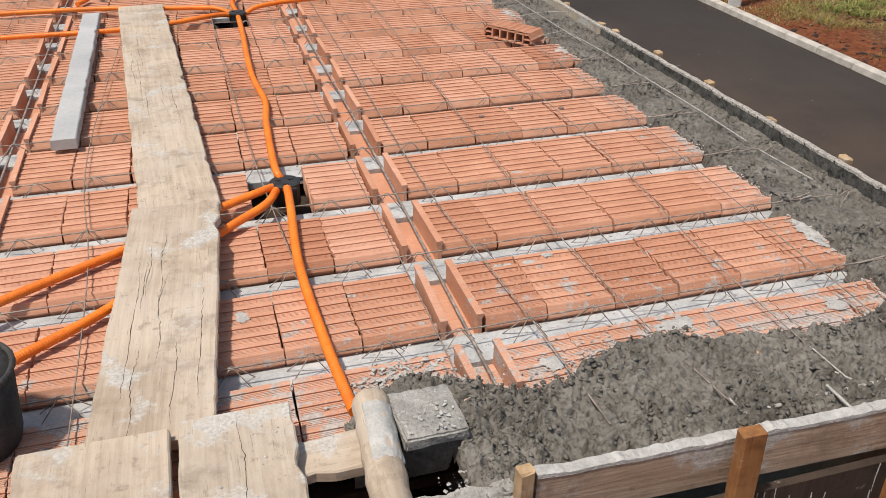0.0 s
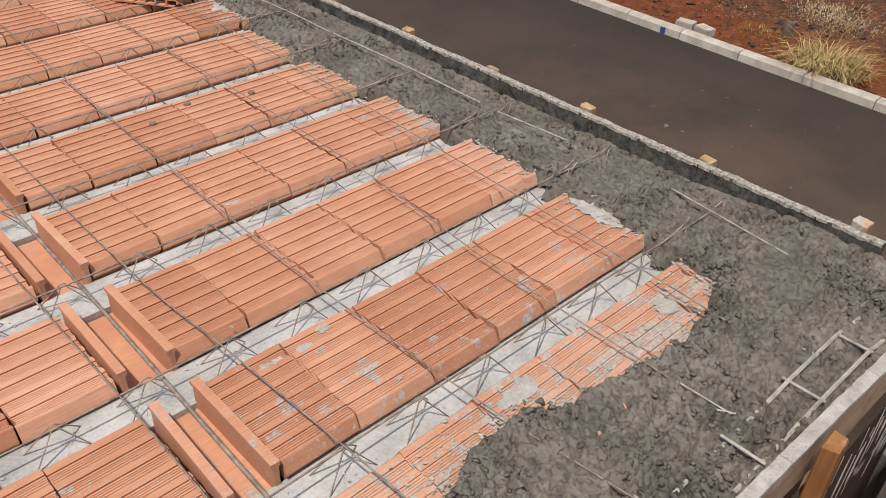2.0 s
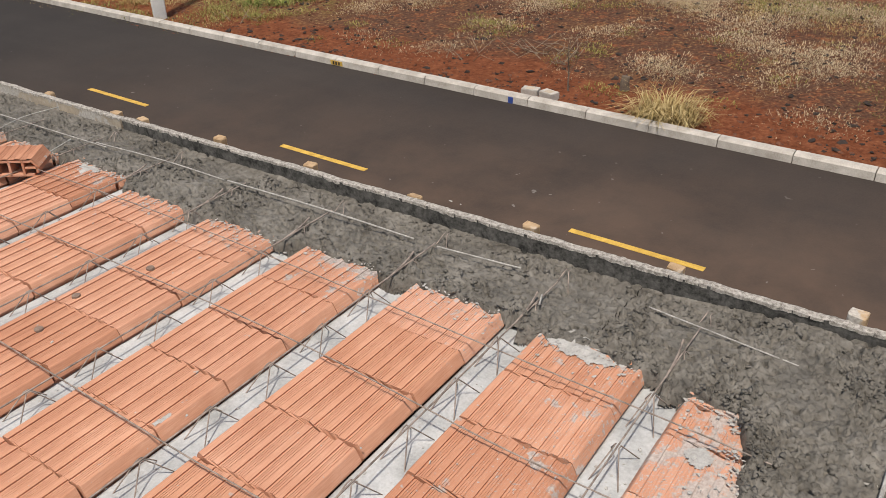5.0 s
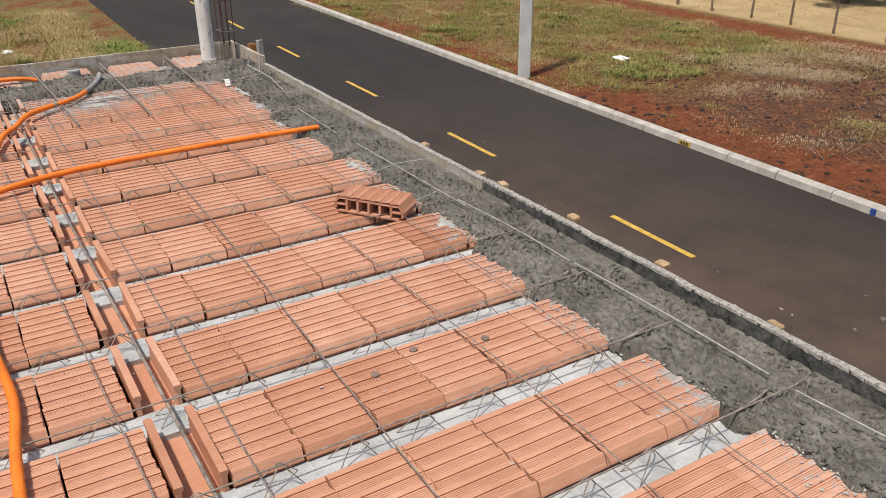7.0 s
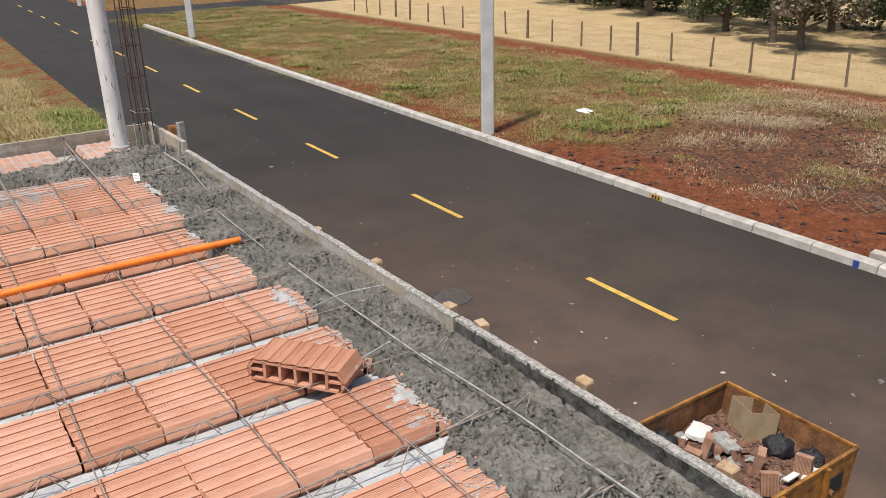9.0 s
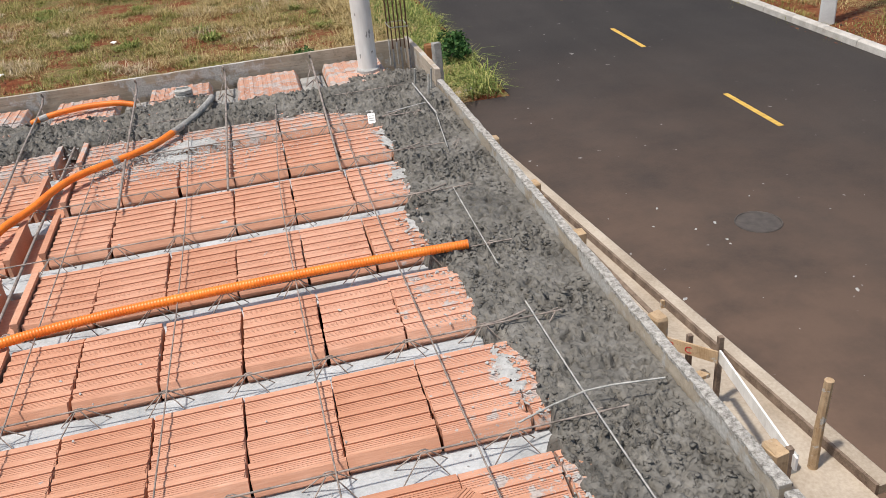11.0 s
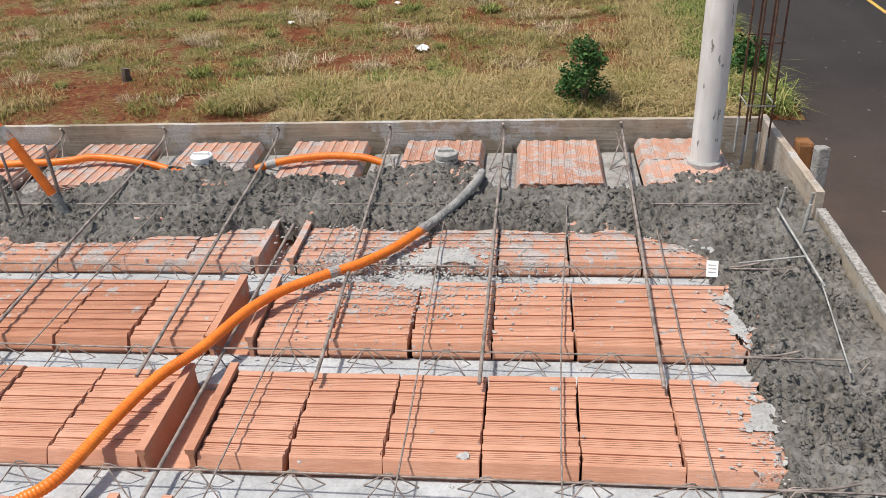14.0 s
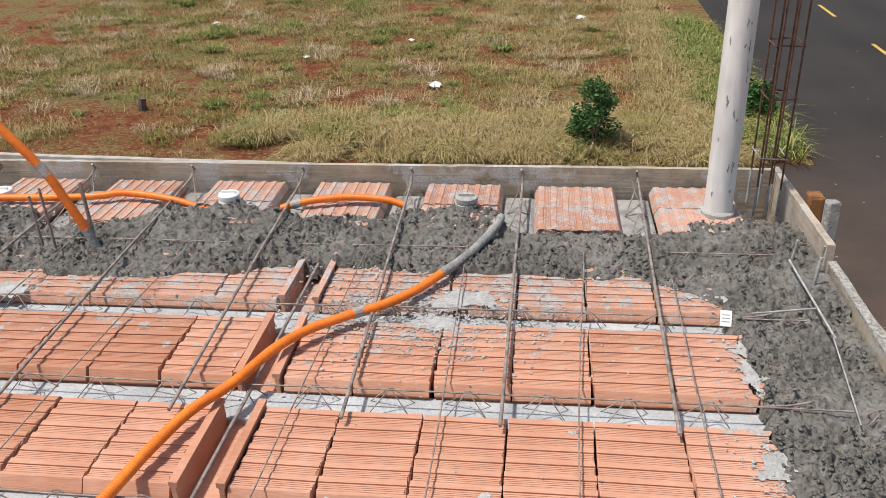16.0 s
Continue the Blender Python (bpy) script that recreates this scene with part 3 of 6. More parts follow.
MISSING = {(3, 1), (9, 1)}     # row, place left of the channel: ceiling boxes sit there
for k in ROWS:
    yc = row_y(k)
    # from the channel towards the street
    x = 0.010
    j = 0
    while x < row_end(k) - 0.05:
        room = row_end(k) - x
        last = room < GAP * 1.55
        me = rnd.choice(chipped if last else full)
        w = 0.2070
        if j == 0:
            me, w = rnd.choice(short), 0.190
        if last and room < GAP * 0.9:
            me, w = rnd.choice(stub), 0.13
        if last and room < 0.125:
            me, w = rnd.choice(sliver), 0.06
        part("clay_block", me, CLAY, deck, at=pose(x + w / 2, yc + rnd.uniform(-0.003, 0.003), H + rnd.uniform(-0.003, 0.002), rnd.uniform(-0.5, 0.5), rnd.uniform(-0.5, 0.5), rnd.uniform(-0.6, 0.6)))
        x += w + rnd.uniform(0.0005, 0.0050)
        j += 1
    # from the channel inwards, with the second channel between
    x = -0.131
    for j in range(11):
        if j == 6:
            x -= 0.095
        if (k, j) not in MISSING:
            part("clay_block", rnd.choice(full), CLAY, deck, at=pose(x - 0.1035, yc + rnd.uniform(-0.003, 0.003), H + rnd.uniform(-0.003, 0.002), rnd.uniform(-0.5, 0.5), rnd.uniform(-0.5, 0.5), rnd.uniform(-0.6, 0.6)))
        x -= 0.2065 + rnd.uniform(0.000, 0.004)
for xv, yv in ((0.50, 1.73), (0.66, 1.79), (0.88, 1.73)):
    part("mortar_dab", Geo().tube([(xv, yv, H - 0.004), (xv, yv, H + 0.003), (xv, yv, H + 0.004)], [0.013, 0.0125, 0.009], 14), DAB, deck, "grey-brown dab of mortar")
LEFT_CHANNEL = -1.425
wall_prof = [(0.0, -0.078), (0.0, 0.0), (-0.005, 0.004), (-0.005, 0.016), (0.016, 0.016), (0.016, 0.006), (0.012, 0.0), (0.012, -0.078)]
chan_wall = Geo().prism(wall_prof, -0.158, 0.152, "y").mesh("channel_wall")
chan_wall2 = Geo().prism([(-a, b) for a, b in wall_prof], -0.158, 0.152, "y").mesh("channel_wall")
chan_short = Geo().prism(wall_prof, -0.035, 0.152, "y").mesh("channel_wall")
chan_short2 = Geo().prism([(-a, b) for a, b in wall_prof], -0.035, 0.152, "y").mesh("channel_wall")
chan_floor = Geo().box((0, 0, 0), (0.112, 0.30, 0.012)).mesh("channel_floor")
for xc in (-0.0575, LEFT_CHANNEL):
    for k in ROWS:
        yc = row_y(k)
        t = [rnd.uniform(-0.004, 0.004) for _ in range(4)]
        part("channel_wall", chan_wall if k else chan_short, CLAY_SMOOTH, deck, at=pose(xc + 0.049 + t[0], yc + t[1], H, 0, 0, rnd.uniform(-1.2, 1.2)))
        part("channel_wall", chan_wall2 if k else chan_short2, CLAY_SMOOTH, deck, at=pose(xc - 0.049 + t[2], yc + t[3], H, 0, 0, rnd.uniform(-1.2, 1.2)))
        part("channel_floor", chan_floor, CLAY_SMOOTH, deck, at=pose(xc, yc, H - 0.074))

# end bay: joists and blocks turned a quarter
PERP_X = [-2.08, -1.635, -1.19, -0.745, -0.30, 0.155, 0.60, 1.05]
perp_shoe = Geo().prism(shoe_profile, 5.72, 6.26, "y").mesh("joist_shoe")
for i, xj in enumerate(PERP_X):
    part("joist_shoe", perp_shoe, CEMENT_DARK, deck, at=pose(xj, 0, 0))
    for side in (-1, 1):
        part("lattice_wire", Geo().tube([(xj + side * 0.04, 5.90, ZS), (xj, 6.0, H + 0.012), (xj + side * 0.04, 6.10, ZS), (xj, 6.20, H + 0.014), (xj + side * 0.01, 6.225, H + 0.05)], 0.0027, 5), STEEL, deck)
perp_me = [block_mesh(0.2030, 60 + i) for i in range(3)]
for i in range(len(PERP_X)):
    xm = PERP_X[i] + 0.223
    for j in range(2):
        if i == len(PERP_X) - 1 or xm < 1.4:
            part("clay_block", perp_me[(i + j) % 3], CLAY, deck, at=pose(xm, 5.965 + 0.2065 * j, H + 0.004 + rnd.uniform(-0.002, 0.004), 0, 0, 90 + rnd.uniform(-1, 1)))

# ---- fresh concrete along the edges ----
FRONT_EDGE = [(-2.8, -0.17), (-0.62, -0.17), (-0.5, -0.10), (-0.36, 0.02), (-0.26, 0.09), (-0.165, 0.03), (-0.05, -0.05), (0.02, -0.085), (0.127, -0.05), (0.3, 0.05), (0.46, 0.035), (0.72, -0.045), (0.92, -0.063), (1.1, -0.02), (1.22, 0.05), (1.7, 0.2)]
BACK_EDGE = [(-2.8, 5.45), (-1.3, 5.34), (-1.13, 5.46), (-0.7, 5.43), (-0.4, 5.47), (-0.13, 5.55), (0.3, 5.52), (0.63, 5.52), (0.98, 5.50), (1.14, 5.44), (1.25, 5.3), (1.7, 5.2)]
BACK_TOP = [(-2.8, 5.98), (-1.6, 6.0), (-1.3, 5.96), (-1.18, 5.80), (-0.95, 5.82), (-0.75, 5.98), (-0.55, 6.03), (-0.35, 6.0), (-0.2, 5.92), (0.12, 5.93), (0.2, 6.02), (0.4, 6.06), (0.53, 6.0), (0.6, 5.82), (0.68, 5.79), (1.0, 5.78), (1.06, 5.80), (1.12, 5.84), (1.3, 5.86), (1.45, 5.9), (1.7, 6.0)]


def along(line, x):
    for (a, b), (c, d) in zip(line, line[1:]):
        if a <= x <= c:
            return b + (d - b) * (x - a) / (c - a)
    return line[-1][1]


def lumps(x, y):
    """Relief of the pour: a floated skin with small tears, and stretches heaped with rounded lumps of several sizes."""
    wx, wy = x + 0.010 * noise.noise((x * 26, y * 26, 2.2)), y + 0.010 * noise.noise((x * 26, y * 26, 9.2))
    bias = 0.04 + 0.56 * max(min(1.0, max(0.0, (0.5 - y) / 0.4)), min(1.0, max(0.0, (y - 4.3) / 0.6)))
    rough = min(1.0, max(0.0, bias + 1.9 * noise.noise((x * 4.6, y * 4.6, 8.1))))
    h = 0.007 * noise.noise((x * 6, y * 6, 6.6)) + 0.0012 * noise.noise((x * 55, y * 55, 5.2)) - 0.004
    for scale, high, share in ((27, 0.022, 0.46), (46, 0.018, 0.66), (80, 0.010, 0.80)):
        d, c = noise.voronoi((wx * scale, wy * scale, 0.3 + scale))
        if 0.5 + 0.9 * noise.noise(c[0] * 7.3) < share * (0.35 + rough):
            h += high * max(0.0, 1 - (d[0] / 0.56) ** 2) * (0.6 + 0.8 * abs(noise.noise(c[0] * 3.7)))
    tear = max(0.0, noise.noise((wx * 60, wy * 38, 1.7)) - 0.20)
    h = h * min(1.0, max(0.25, (XR - x) / 0.06))
    return h - (0.060 * tear + rough * 0.016 * max(0.0, noise.noise((wx * 24, wy * 24, 4.7)) - 0.05))


def inside(x, y):
    """Metres inside the poured area: positive where concrete lies."""
    wob = 0.030 * noise.noise((x * 9, y * 9, 3.3)) + 0.014 * noise.noise((x * 31, y * 31, 4.4))
    k = round((y - YC) / P)
    in_joist = abs(y - YC - P * k) > 0.16
    edge = row_end(k) - (0.045 if in_joist else 0.050)
    right = x - edge
    front = along(FRONT_EDGE, x) - y
    back = min(y - along(BACK_EDGE, x), along(BACK_TOP, x) - y)
    if x > edge and y > 5.5:
        back = max(back, min(x - 1.2, 5.95 - y))
        right = min(right, 5.95 - y)
    v = max(right, front, back) + wob
    # nothing past the front board, in the open beam form or under the planks
    if y < -0.394 - 0.0261 * (x + 0.11):
        return -1.0
    if y < -0.2 and x < -0.22:
        v = min(v, x + 0.22 + 0.02 * noise.noise((x * 9, y * 9, 2)))
    if x < -0.45 and y < 0.3:
        v = min(v, x + 0.45)
    return v


def pour_height(x, y):
    front = min(1.0, max(0.0, (0.35 - y) / 0.4))
    z = H + 0.009 - 0.022 * min(1, max(0.0, (x - 1.3) / 0.25)) * (1 - front) + front * 0.013
    if y > 5.35:
        z = H + 0.010 + 0.030 * max(0.0, noise.noise((x * 3.1, y * 3.1, 0.4)) + 0.1)
    return z


def concrete_patch(name, x0, x1, y0, y1, step, label):
    g, nx, ny = Geo(), int((x1 - x0) / step), int((y1 - y0) / step)
    keep = {}
    d = {}
    for j in range(ny + 1):
        for i in range(nx + 1):
            x, y = x0 + i * step, y0 + j * step
            d[i, j] = inside(x, y)
    for j in range(ny):
        for i in range(nx):
            cs = [(i, j), (i + 1, j), (i + 1, j + 1), (i, j + 1)]
            if max(d[c] for c in cs) < 0:
                continue
            ids = []
            for c in cs:
                if c not in keep:
                    x, y = x0 + c[0] * step, y0 + c[1] * step
                    e = d[c]
                    lift = min(1.0, max(0.0, e / 0.035))
                    base = pour_height(x, y) + lumps(x, y) * (0.5 + 0.5 * lift)
                    low = H - 0.07
                    z = base if e > 0.012 else low + (base - low) * max(0.0, (e + 0.012) / 0.024)
                    keep[c] = len(g.v)
                    g.v.append((x + 0.004 * noise.noise((x * 50, y * 50, 1)), y + 0.004 * noise.noise((x * 50, y * 50, 7)), z))
                ids.append(keep[c])
            g.f.append(tuple(ids))
    return tagged(part(name, g, WET, smooth=True), label, "fresh concrete", kind="stuff")


concrete_patch("fresh_concrete", -0.62, XR, -0.432, 0.42, 0.0048, "lumpy wet grey concrete poured over the front edge beam")
concrete_patch("fresh_concrete", 1.12, XR, 0.42, 5.15, 0.0050, "lumpy wet grey concrete poured along the street edge")
concrete_patch("fresh_concrete", -2.75, XR, 5.15, 6.22, 0.0056, "lumpy wet grey concrete poured over the back beam")

# crumbs of concrete and gravel on the blocks near the pour
crumb, clod = Geo(), Geo()
CLOD_V = [(0, 0, 0.8), (0.9, 0, 0.3), (0.28, 0.85, 0.3), (-0.73, 0.53, 0.3), (-0.73, -0.53, 0.3), (0.28, -0.85, 0.3), (0, 0, -0.7)]
CLOD_F = [(0, 1, 2), (0, 2, 3), (0, 3, 4), (0, 4, 5), (0, 5, 1), (6, 2, 1), (6, 3, 2), (6, 4, 3), (6, 5, 4), (6, 1, 5)]


def add_crumb(x, y, z, r, g=crumb):
    m = Matrix.Rotation(rnd.uniform(0, 6.28), 3, "Z") @ Matrix.Rotation(rnd.uniform(0, 6.28), 3, "X")
    vs = [m @ Vector(v) * r * rnd.uniform(0.6, 1.25) for v in CLOD_V]
    st, sa = rnd.uniform(1.0, 1.9), rnd.uniform(0, 3.14)
    along_v = Vector((math.cos(sa), math.sin(sa), 0))
    vs = [v + along_v * v.dot(along_v) * (st - 1) for v in vs]
    vs = [Vector((v.x, v.y, v.z * 0.7)) for v in vs]
    g.add([v + Vector((x, y, z)) for v in vs], CLOD_F)


for _ in range(110000):
    side = rnd.random()
    if side < 0.30:
        x, y = rnd.uniform(-0.3, 1.58), rnd.uniform(-0.37, 0.25)
    elif side < 0.68:
        x, y = rnd.uniform(1.1, 1.58), rnd.uniform(0.2, 5.2)
    else:
        x, y = rnd.uniform(-1.9, 1.58), rnd.uniform(5.1, 6.05)
    d = inside(x, y)
    if d > 0.006:
        lump = noise.noise((x * 4.6, y * 4.6, 8.1)) + 0.35 * noise.noise((x * 17, y * 17, 2.1)) + (0.05 if y < 0.2 else 0.24 if y > 5.2 else 0.30 if y > 3.6 else 0.12) + (0.25 if d < 0.05 else 0)
        if rnd.random() < 0.8 * lump:
            r = 0.0018 + 0.0080 * rnd.random() ** 2.4
            add_crumb(x, y, pour_height(x, y) + lumps(x, y) + 0.25 * r, r, clod)
    elif d > -0.16 and rnd.random() < 0.5 * math.exp(d / 0.04):
        if abs((y - YC) - P * round((y - YC) / P)) < 0.15 or y > 5.6:
            add_crumb(x, y, H + 0.0015, 0.0012 + 0.0052 * rnd.random() ** 2.5)
for _ in range(3800):      # spilt grey crumbs round the long conduit
    x, y = rnd.gauss(0.36, 0.20), rnd.gauss(5.26, 0.13)
    add_crumb(x, y, H + 0.001, 0.0012 + 0.005 * rnd.random() ** 2)
for _ in range(420):
    x, y = rnd.gauss(-0.29, 0.07), rnd.gauss(0.05, 0.05)
    add_crumb(x, y, H + 0.004, 0.0015 + 0.0075 * rnd.random() ** 2)
for _ in range(150):
    add_crumb(rnd.uniform(-0.3, 1.25), rnd.uniform(0.1, 5.2), H + 0.002, rnd.uniform(0.002, 0.005))
tagged(part("concrete_clods", clod, WET, smooth=True), "dark clods lying on the fresh concrete", "crumbs", kind="stuff")
for _ in range(90):
    add_crumb(rnd.uniform(-0.335, -0.205), rnd.uniform(-0.22, -0.085), H + 0.074, 0.0015 + 0.006 * rnd.random() ** 2)
for _ in range(60):
    add_crumb(rnd.uniform(-0.79, -0.58), rnd.uniform(-0.40, -0.06), H + 0.087, 0.001 + 0.0025 * rnd.random() ** 2)
for _ in range(500):
    k = rnd.choice((0, 0, 0, 1, 1, 2, 3, 10, 11, 12, 12))
    add_crumb(rnd.uniform(-0.5, 1.2), joist_y(k) + rnd.uniform(-0.04, 0.04), H - 0.046, 0.0012 + 0.0055 * rnd.random() ** 2.5)
tagged(part("concrete_crumbs", crumb, CEMENT), "grey concrete crumbs and gravel scattered on the blocks", "crumbs", kind="stuff")

def rough_block(size, step, amp, seed):
    """A lump of set cement: a box with worn edges and an uneven skin."""
    bm = bmesh.new()
    bmesh.ops.create_cube(bm, size=1.0)
    for v in bm.verts:
        v.co = Vector((v.co.x * size[0], v.co.y * size[1], v.co.z * size[2]))
    bmesh.ops.bevel(bm, geom=bm.edges[:], offset=min(size) * 0.14, segments=2, affect="EDGES")
    for axis in range(3):
        n = int(size[axis] / step)
        for k in range(1, n):
            at = -size[axis] / 2 + size[axis] * k / n
            no = Vector((axis == 0, axis == 1, axis == 2))
            bmesh.ops.bisect_plane(bm, geom=bm.verts[:] + bm.edges[:] + bm.faces[:], plane_co=no * at, plane_no=no)
    for v in bm.verts:
        p = v.co * 28 + Vector((seed, 0, 0))
        v.co += amp * (Vector(noise.noise_vector(p)) + 0.6 * Vector(noise.noise_vector(p * 2.7)))
    me = bpy.data.meshes.new("rough_block")
    bm.to_mesh(me)
    bm.free()
    return me


# dried cement smeared over the blocks
def smear(x, y, rx, ry, seed, mat):
    """A thin broken skin of cement with ragged edges and bare spots."""
    g, step, ids = Geo(), 0.0045, {}
    nx, ny = int(1.5 * rx / step), int(1.5 * ry / step)

    def over(i, j):
        px, py = i * step, j * step
        q = math.hypot(px / rx, py / ry)
        return 1.05 - q + 0.55 * noise.noise((px * 26, py * 26, seed)) + 0.45 * noise.noise((px * 85, py * 85, seed + 4))

    for i in range(-nx, nx):
        for j in range(-ny, ny):
            cs = [(i, j), (i + 1, j), (i + 1, j + 1), (i, j + 1)]
            if sum(over(*c) for c in cs) < 0.8:
                continue
            for c in cs:
                if c not in ids:
                    px, py = x + c[0] * step, y + c[1] * step
                    ids[c] = len(g.v)
                    g.v.append((px + 0.0015 * noise.noise((px * 300, py * 300, 5)), py + 0.0015 * noise.noise((px * 300, py * 300, 8)), H - 0.0015 + 0.0045 * min(1.0, max(0.0, over(*c))) + 0.0022 * noise.noise((px * 110, py * 110, 2))))
            g.f.append(tuple(ids[c] for c in cs))
    if g.f:
        part("cement_smear", g, mat, deck, "pale dried cement smear", smooth=True)


for i, (x, y, rx, ry) in enumerate(((1.265, 0.42, 0.035, 0.11), (0.50, 0.085, 0.075, 0.035), (1.0, 0.04, 0.03, 0.03), (0.31, 0.53, 0.022, 0.018), (0.235, 0.505, 0.025, 0.012), (0.445, 1.14, 0.026, 0.010), (0.34, 0.286, 0.012, 0.01),
                                    (0.146, 0.509, 0.035, 0.014), (0.116, 0.02, 0.04, 0.03), (-0.636, 0.45, 0.022, 0.03), (1.31, 0.46, 0.03, 0.08), (1.305, 5.05, 0.035, 0.10), (1.30, 5.41, 0.05, 0.028), (1.285, 4.66, 0.05, 0.07),
                                    (1.213, 4.745, 0.015, 0.012), (0.45, 5.36, 0.14, 0.07), (0.40, 5.21, 0.13, 0.05), (-1.05, 5.33, 0.10, 0.05), (0.582, 4.51, 0.02, 0.014), (0.776, 4.74, 0.012, 0.01), (0.963, 5.113, 0.012, 0.008), (1.30, 3.38, 0.03, 0.08), (1.29, 2.55, 0.04, 0.05), (1.255, 4.25, 0.03, 0.09))):
    smear(x - (0.055 if x > 1.2 else 0.0), y, rx, ry, i + 0.5, CEMENT_PALE)

# ---- edge boards ----
def board(name, a, b, top, height, thick, outward, material, label, crust=None, rough_top=0.004, rise=0.0):
    """A form board from a to b (its inner face), with an uneven crusted top."""
    th = thing(name, label, "form board", group="edge boards")
    a, b = Vector(a), Vector(b)
    n = max(4, int((b - a).length / 0.011))
    out = Vector(outward) * thick
    g, c = Geo(), Geo()
    for k in range(n + 1):
        p = a + (b - a) * k / n
        w = rough_top * noise.noise((p.x * 14, p.y * 14, top))
        zt = top + w + rise * k / n
        for q, z in ((p, zt), (p + out, zt - 0.001), (p + out, top - height), (p, top - height)):
            g.v.append((q.x, q.y, z))
        if k:
            s = (k - 1) * 4
            for m in range(4):
                g.f.append((s + m, s + (m + 1) % 4, s + 4 + (m + 1) % 4, s + 4 + m))
        if crust:
            hh = max(0.0010, 0.002 + 0.007 * noise.noise((p.x * 15, p.y * 15, 2.0)) + 0.007 * noise.noise((p.x * 60, p.y * 60, 3.0)))
            i0 = -Vector(outward) * (0.001 + 0.004 * noise.noise((p.x * 45, p.y * 45, 5)))
            for q, z in ((p + i0, zt - 0.006 - 0.010 * abs(noise.noise((p.x * 28, p.y * 28, 9)))), (p + i0 * 0.6, zt + hh * 0.7), (p + out * 0.5, zt + hh), (p + out * 1.03, zt + hh * 0.5), (p + out * 1.06, zt - 0.008)):
                c.v.append((q.x, q.y, z))
            if k:
                s = (k - 1) * 5
                for m in range(4):
                    c.f.append((s + m, s + m + 1, s + m + 6, s + m + 5))
    e = n * 4
    g.f += [(0, 1, 2, 3), (e + 3, e + 2, e + 1, e)]
    part("board_face", g, material, th)
    if crust:
        part("cement_crust", c, crust, th, "dried cement crust on the top edge")
    return th


XO = 0.026
board("edge_board", (XR, -0.225, 0), (XR, 2.81, 0), 5.649, 0.28, XO, (1, 0, 0), FORM_MOULD, "blackened form board with a pale crusted top edge", CEMENT_CRUST, rise=-0.015)
board("edge_board", (XR + 0.004, 2.83, 0), (XR + 0.004, 5.62, 0), 5.628, 0.28, XO, (1, 0, 0), FORM_Y, "cement-smeared form board along the street edge", CEMENT_CRUST)
board("edge_board", (XR + 0.002, 5.64, 0), (XR - 0.012, 6.33, 0), 5.676, 0.30, XO, (1, 0, 0), PLANK, "clean pale wooden form board at the back corner")
board("edge_board", (-3.2, YB, 0), (1.60, YB, 0), 5.672, 0.34, XO, (0, 1, 0), FORM_Y, "grey weathered form board along the back edge", None, 0.002)
board("edge_board", (-0.11, -0.385, 0), (1.42, -0.425, 0), 5.672, 0.13, XO, (0, -1, 0), FORM, "brown wooden form board with crusted cement on top", CEMENT_PALE, 0.006)
tagged(part("shutter_panel", Geo().box((0.66, -0.452, 5.20), (1.60, 0.02, 0.66)), PLY), "dark plywood shuttering below the front board", "shuttering")
drip = Geo()
for _ in range(75):
    xv, ln = rnd.uniform(-0.1, 1.4), rnd.uniform(0.03, 0.26)
    zt = 5.535 - rnd.uniform(0, 0.12)
    drip.tube([(xv, -0.4625, zt), (xv + rnd.uniform(-0.003, 0.003), -0.463, zt - ln * 0.5), (xv + rnd.uniform(-0.004, 0.004), -0.4625, zt - ln)], [0.0012, rnd.uniform(0.0008, 0.002), 0.0006], 5)
tagged(part("cement_drips", drip, CEMENT), "pale cement drips run down the dark shuttering", "drips", kind="stuff")
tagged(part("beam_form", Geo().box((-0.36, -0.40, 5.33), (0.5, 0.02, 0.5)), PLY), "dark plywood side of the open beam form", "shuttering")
tagged(part("cement_kerb", rough_block((0.27, 0.05, 0.06), 0.012, 0.009, 3), CEMENT_DARK, at=pose(-0.25, -0.375, 5.598)), "rough cement rim at the unfilled beam", "cement rim")


def stake(x, y, top, h, w, d, mat, label, lean=0.0):
    me = Geo().box((0, 0, -h / 2), (w, d, h)).mesh("stake")
    bevel(me, 0.004, 1)
    for v in me.vertices:
        if v.co.z > -0.05:
            v.co.z += rnd.uniform(-0.006, 0.004)
    ob = part("stake", me, mat, at=pose(x, y, top, lean, rnd.uniform(-2, 2), rnd.uniform(-6, 6)))
    return tagged(ob, label, "stake", "stakes behind the edge boards")


for yv, tp in ((-0.142, 5.69), (0.348, 5.675), (0.825, 5.678), (1.285, 5.662), (1.768, 5.668), (2.258, 5.675), (2.745, 5.660), (2.93, 5.656), (3.44, 5.65), (3.97, 5.632), (4.39, 5.625), (4.88, 5.62)):
    stake(1.66, yv, tp - 0.028, 0.42, 0.036, 0.048, PEG_PALE, "short sawn pine stake behind the form board")
stake(1.652, 5.80, 5.76, 0.5, 0.038, 0.05, CEMENT_DARK, "cement-coated stake at the back corner")
stake(1.66, 6.0, 5.70, 0.5, 0.05, 0.07, PEG, "short pine stake at the back corner")
for xv, tp in ((0.345, 5.735), (0.79, 5.695), (1.42, 5.785)):
    stake(xv, -0.468 if xv < 1.0 else -0.448, tp, 0.5, 0.055, 0.035, PEG, "reddish wet pine stake holding the front board")
stake(-0.135, -0.405, 5.70, 0.3, 0.035, 0.03, PEG_PALE, "cement-tipped pine stake at the board's end")

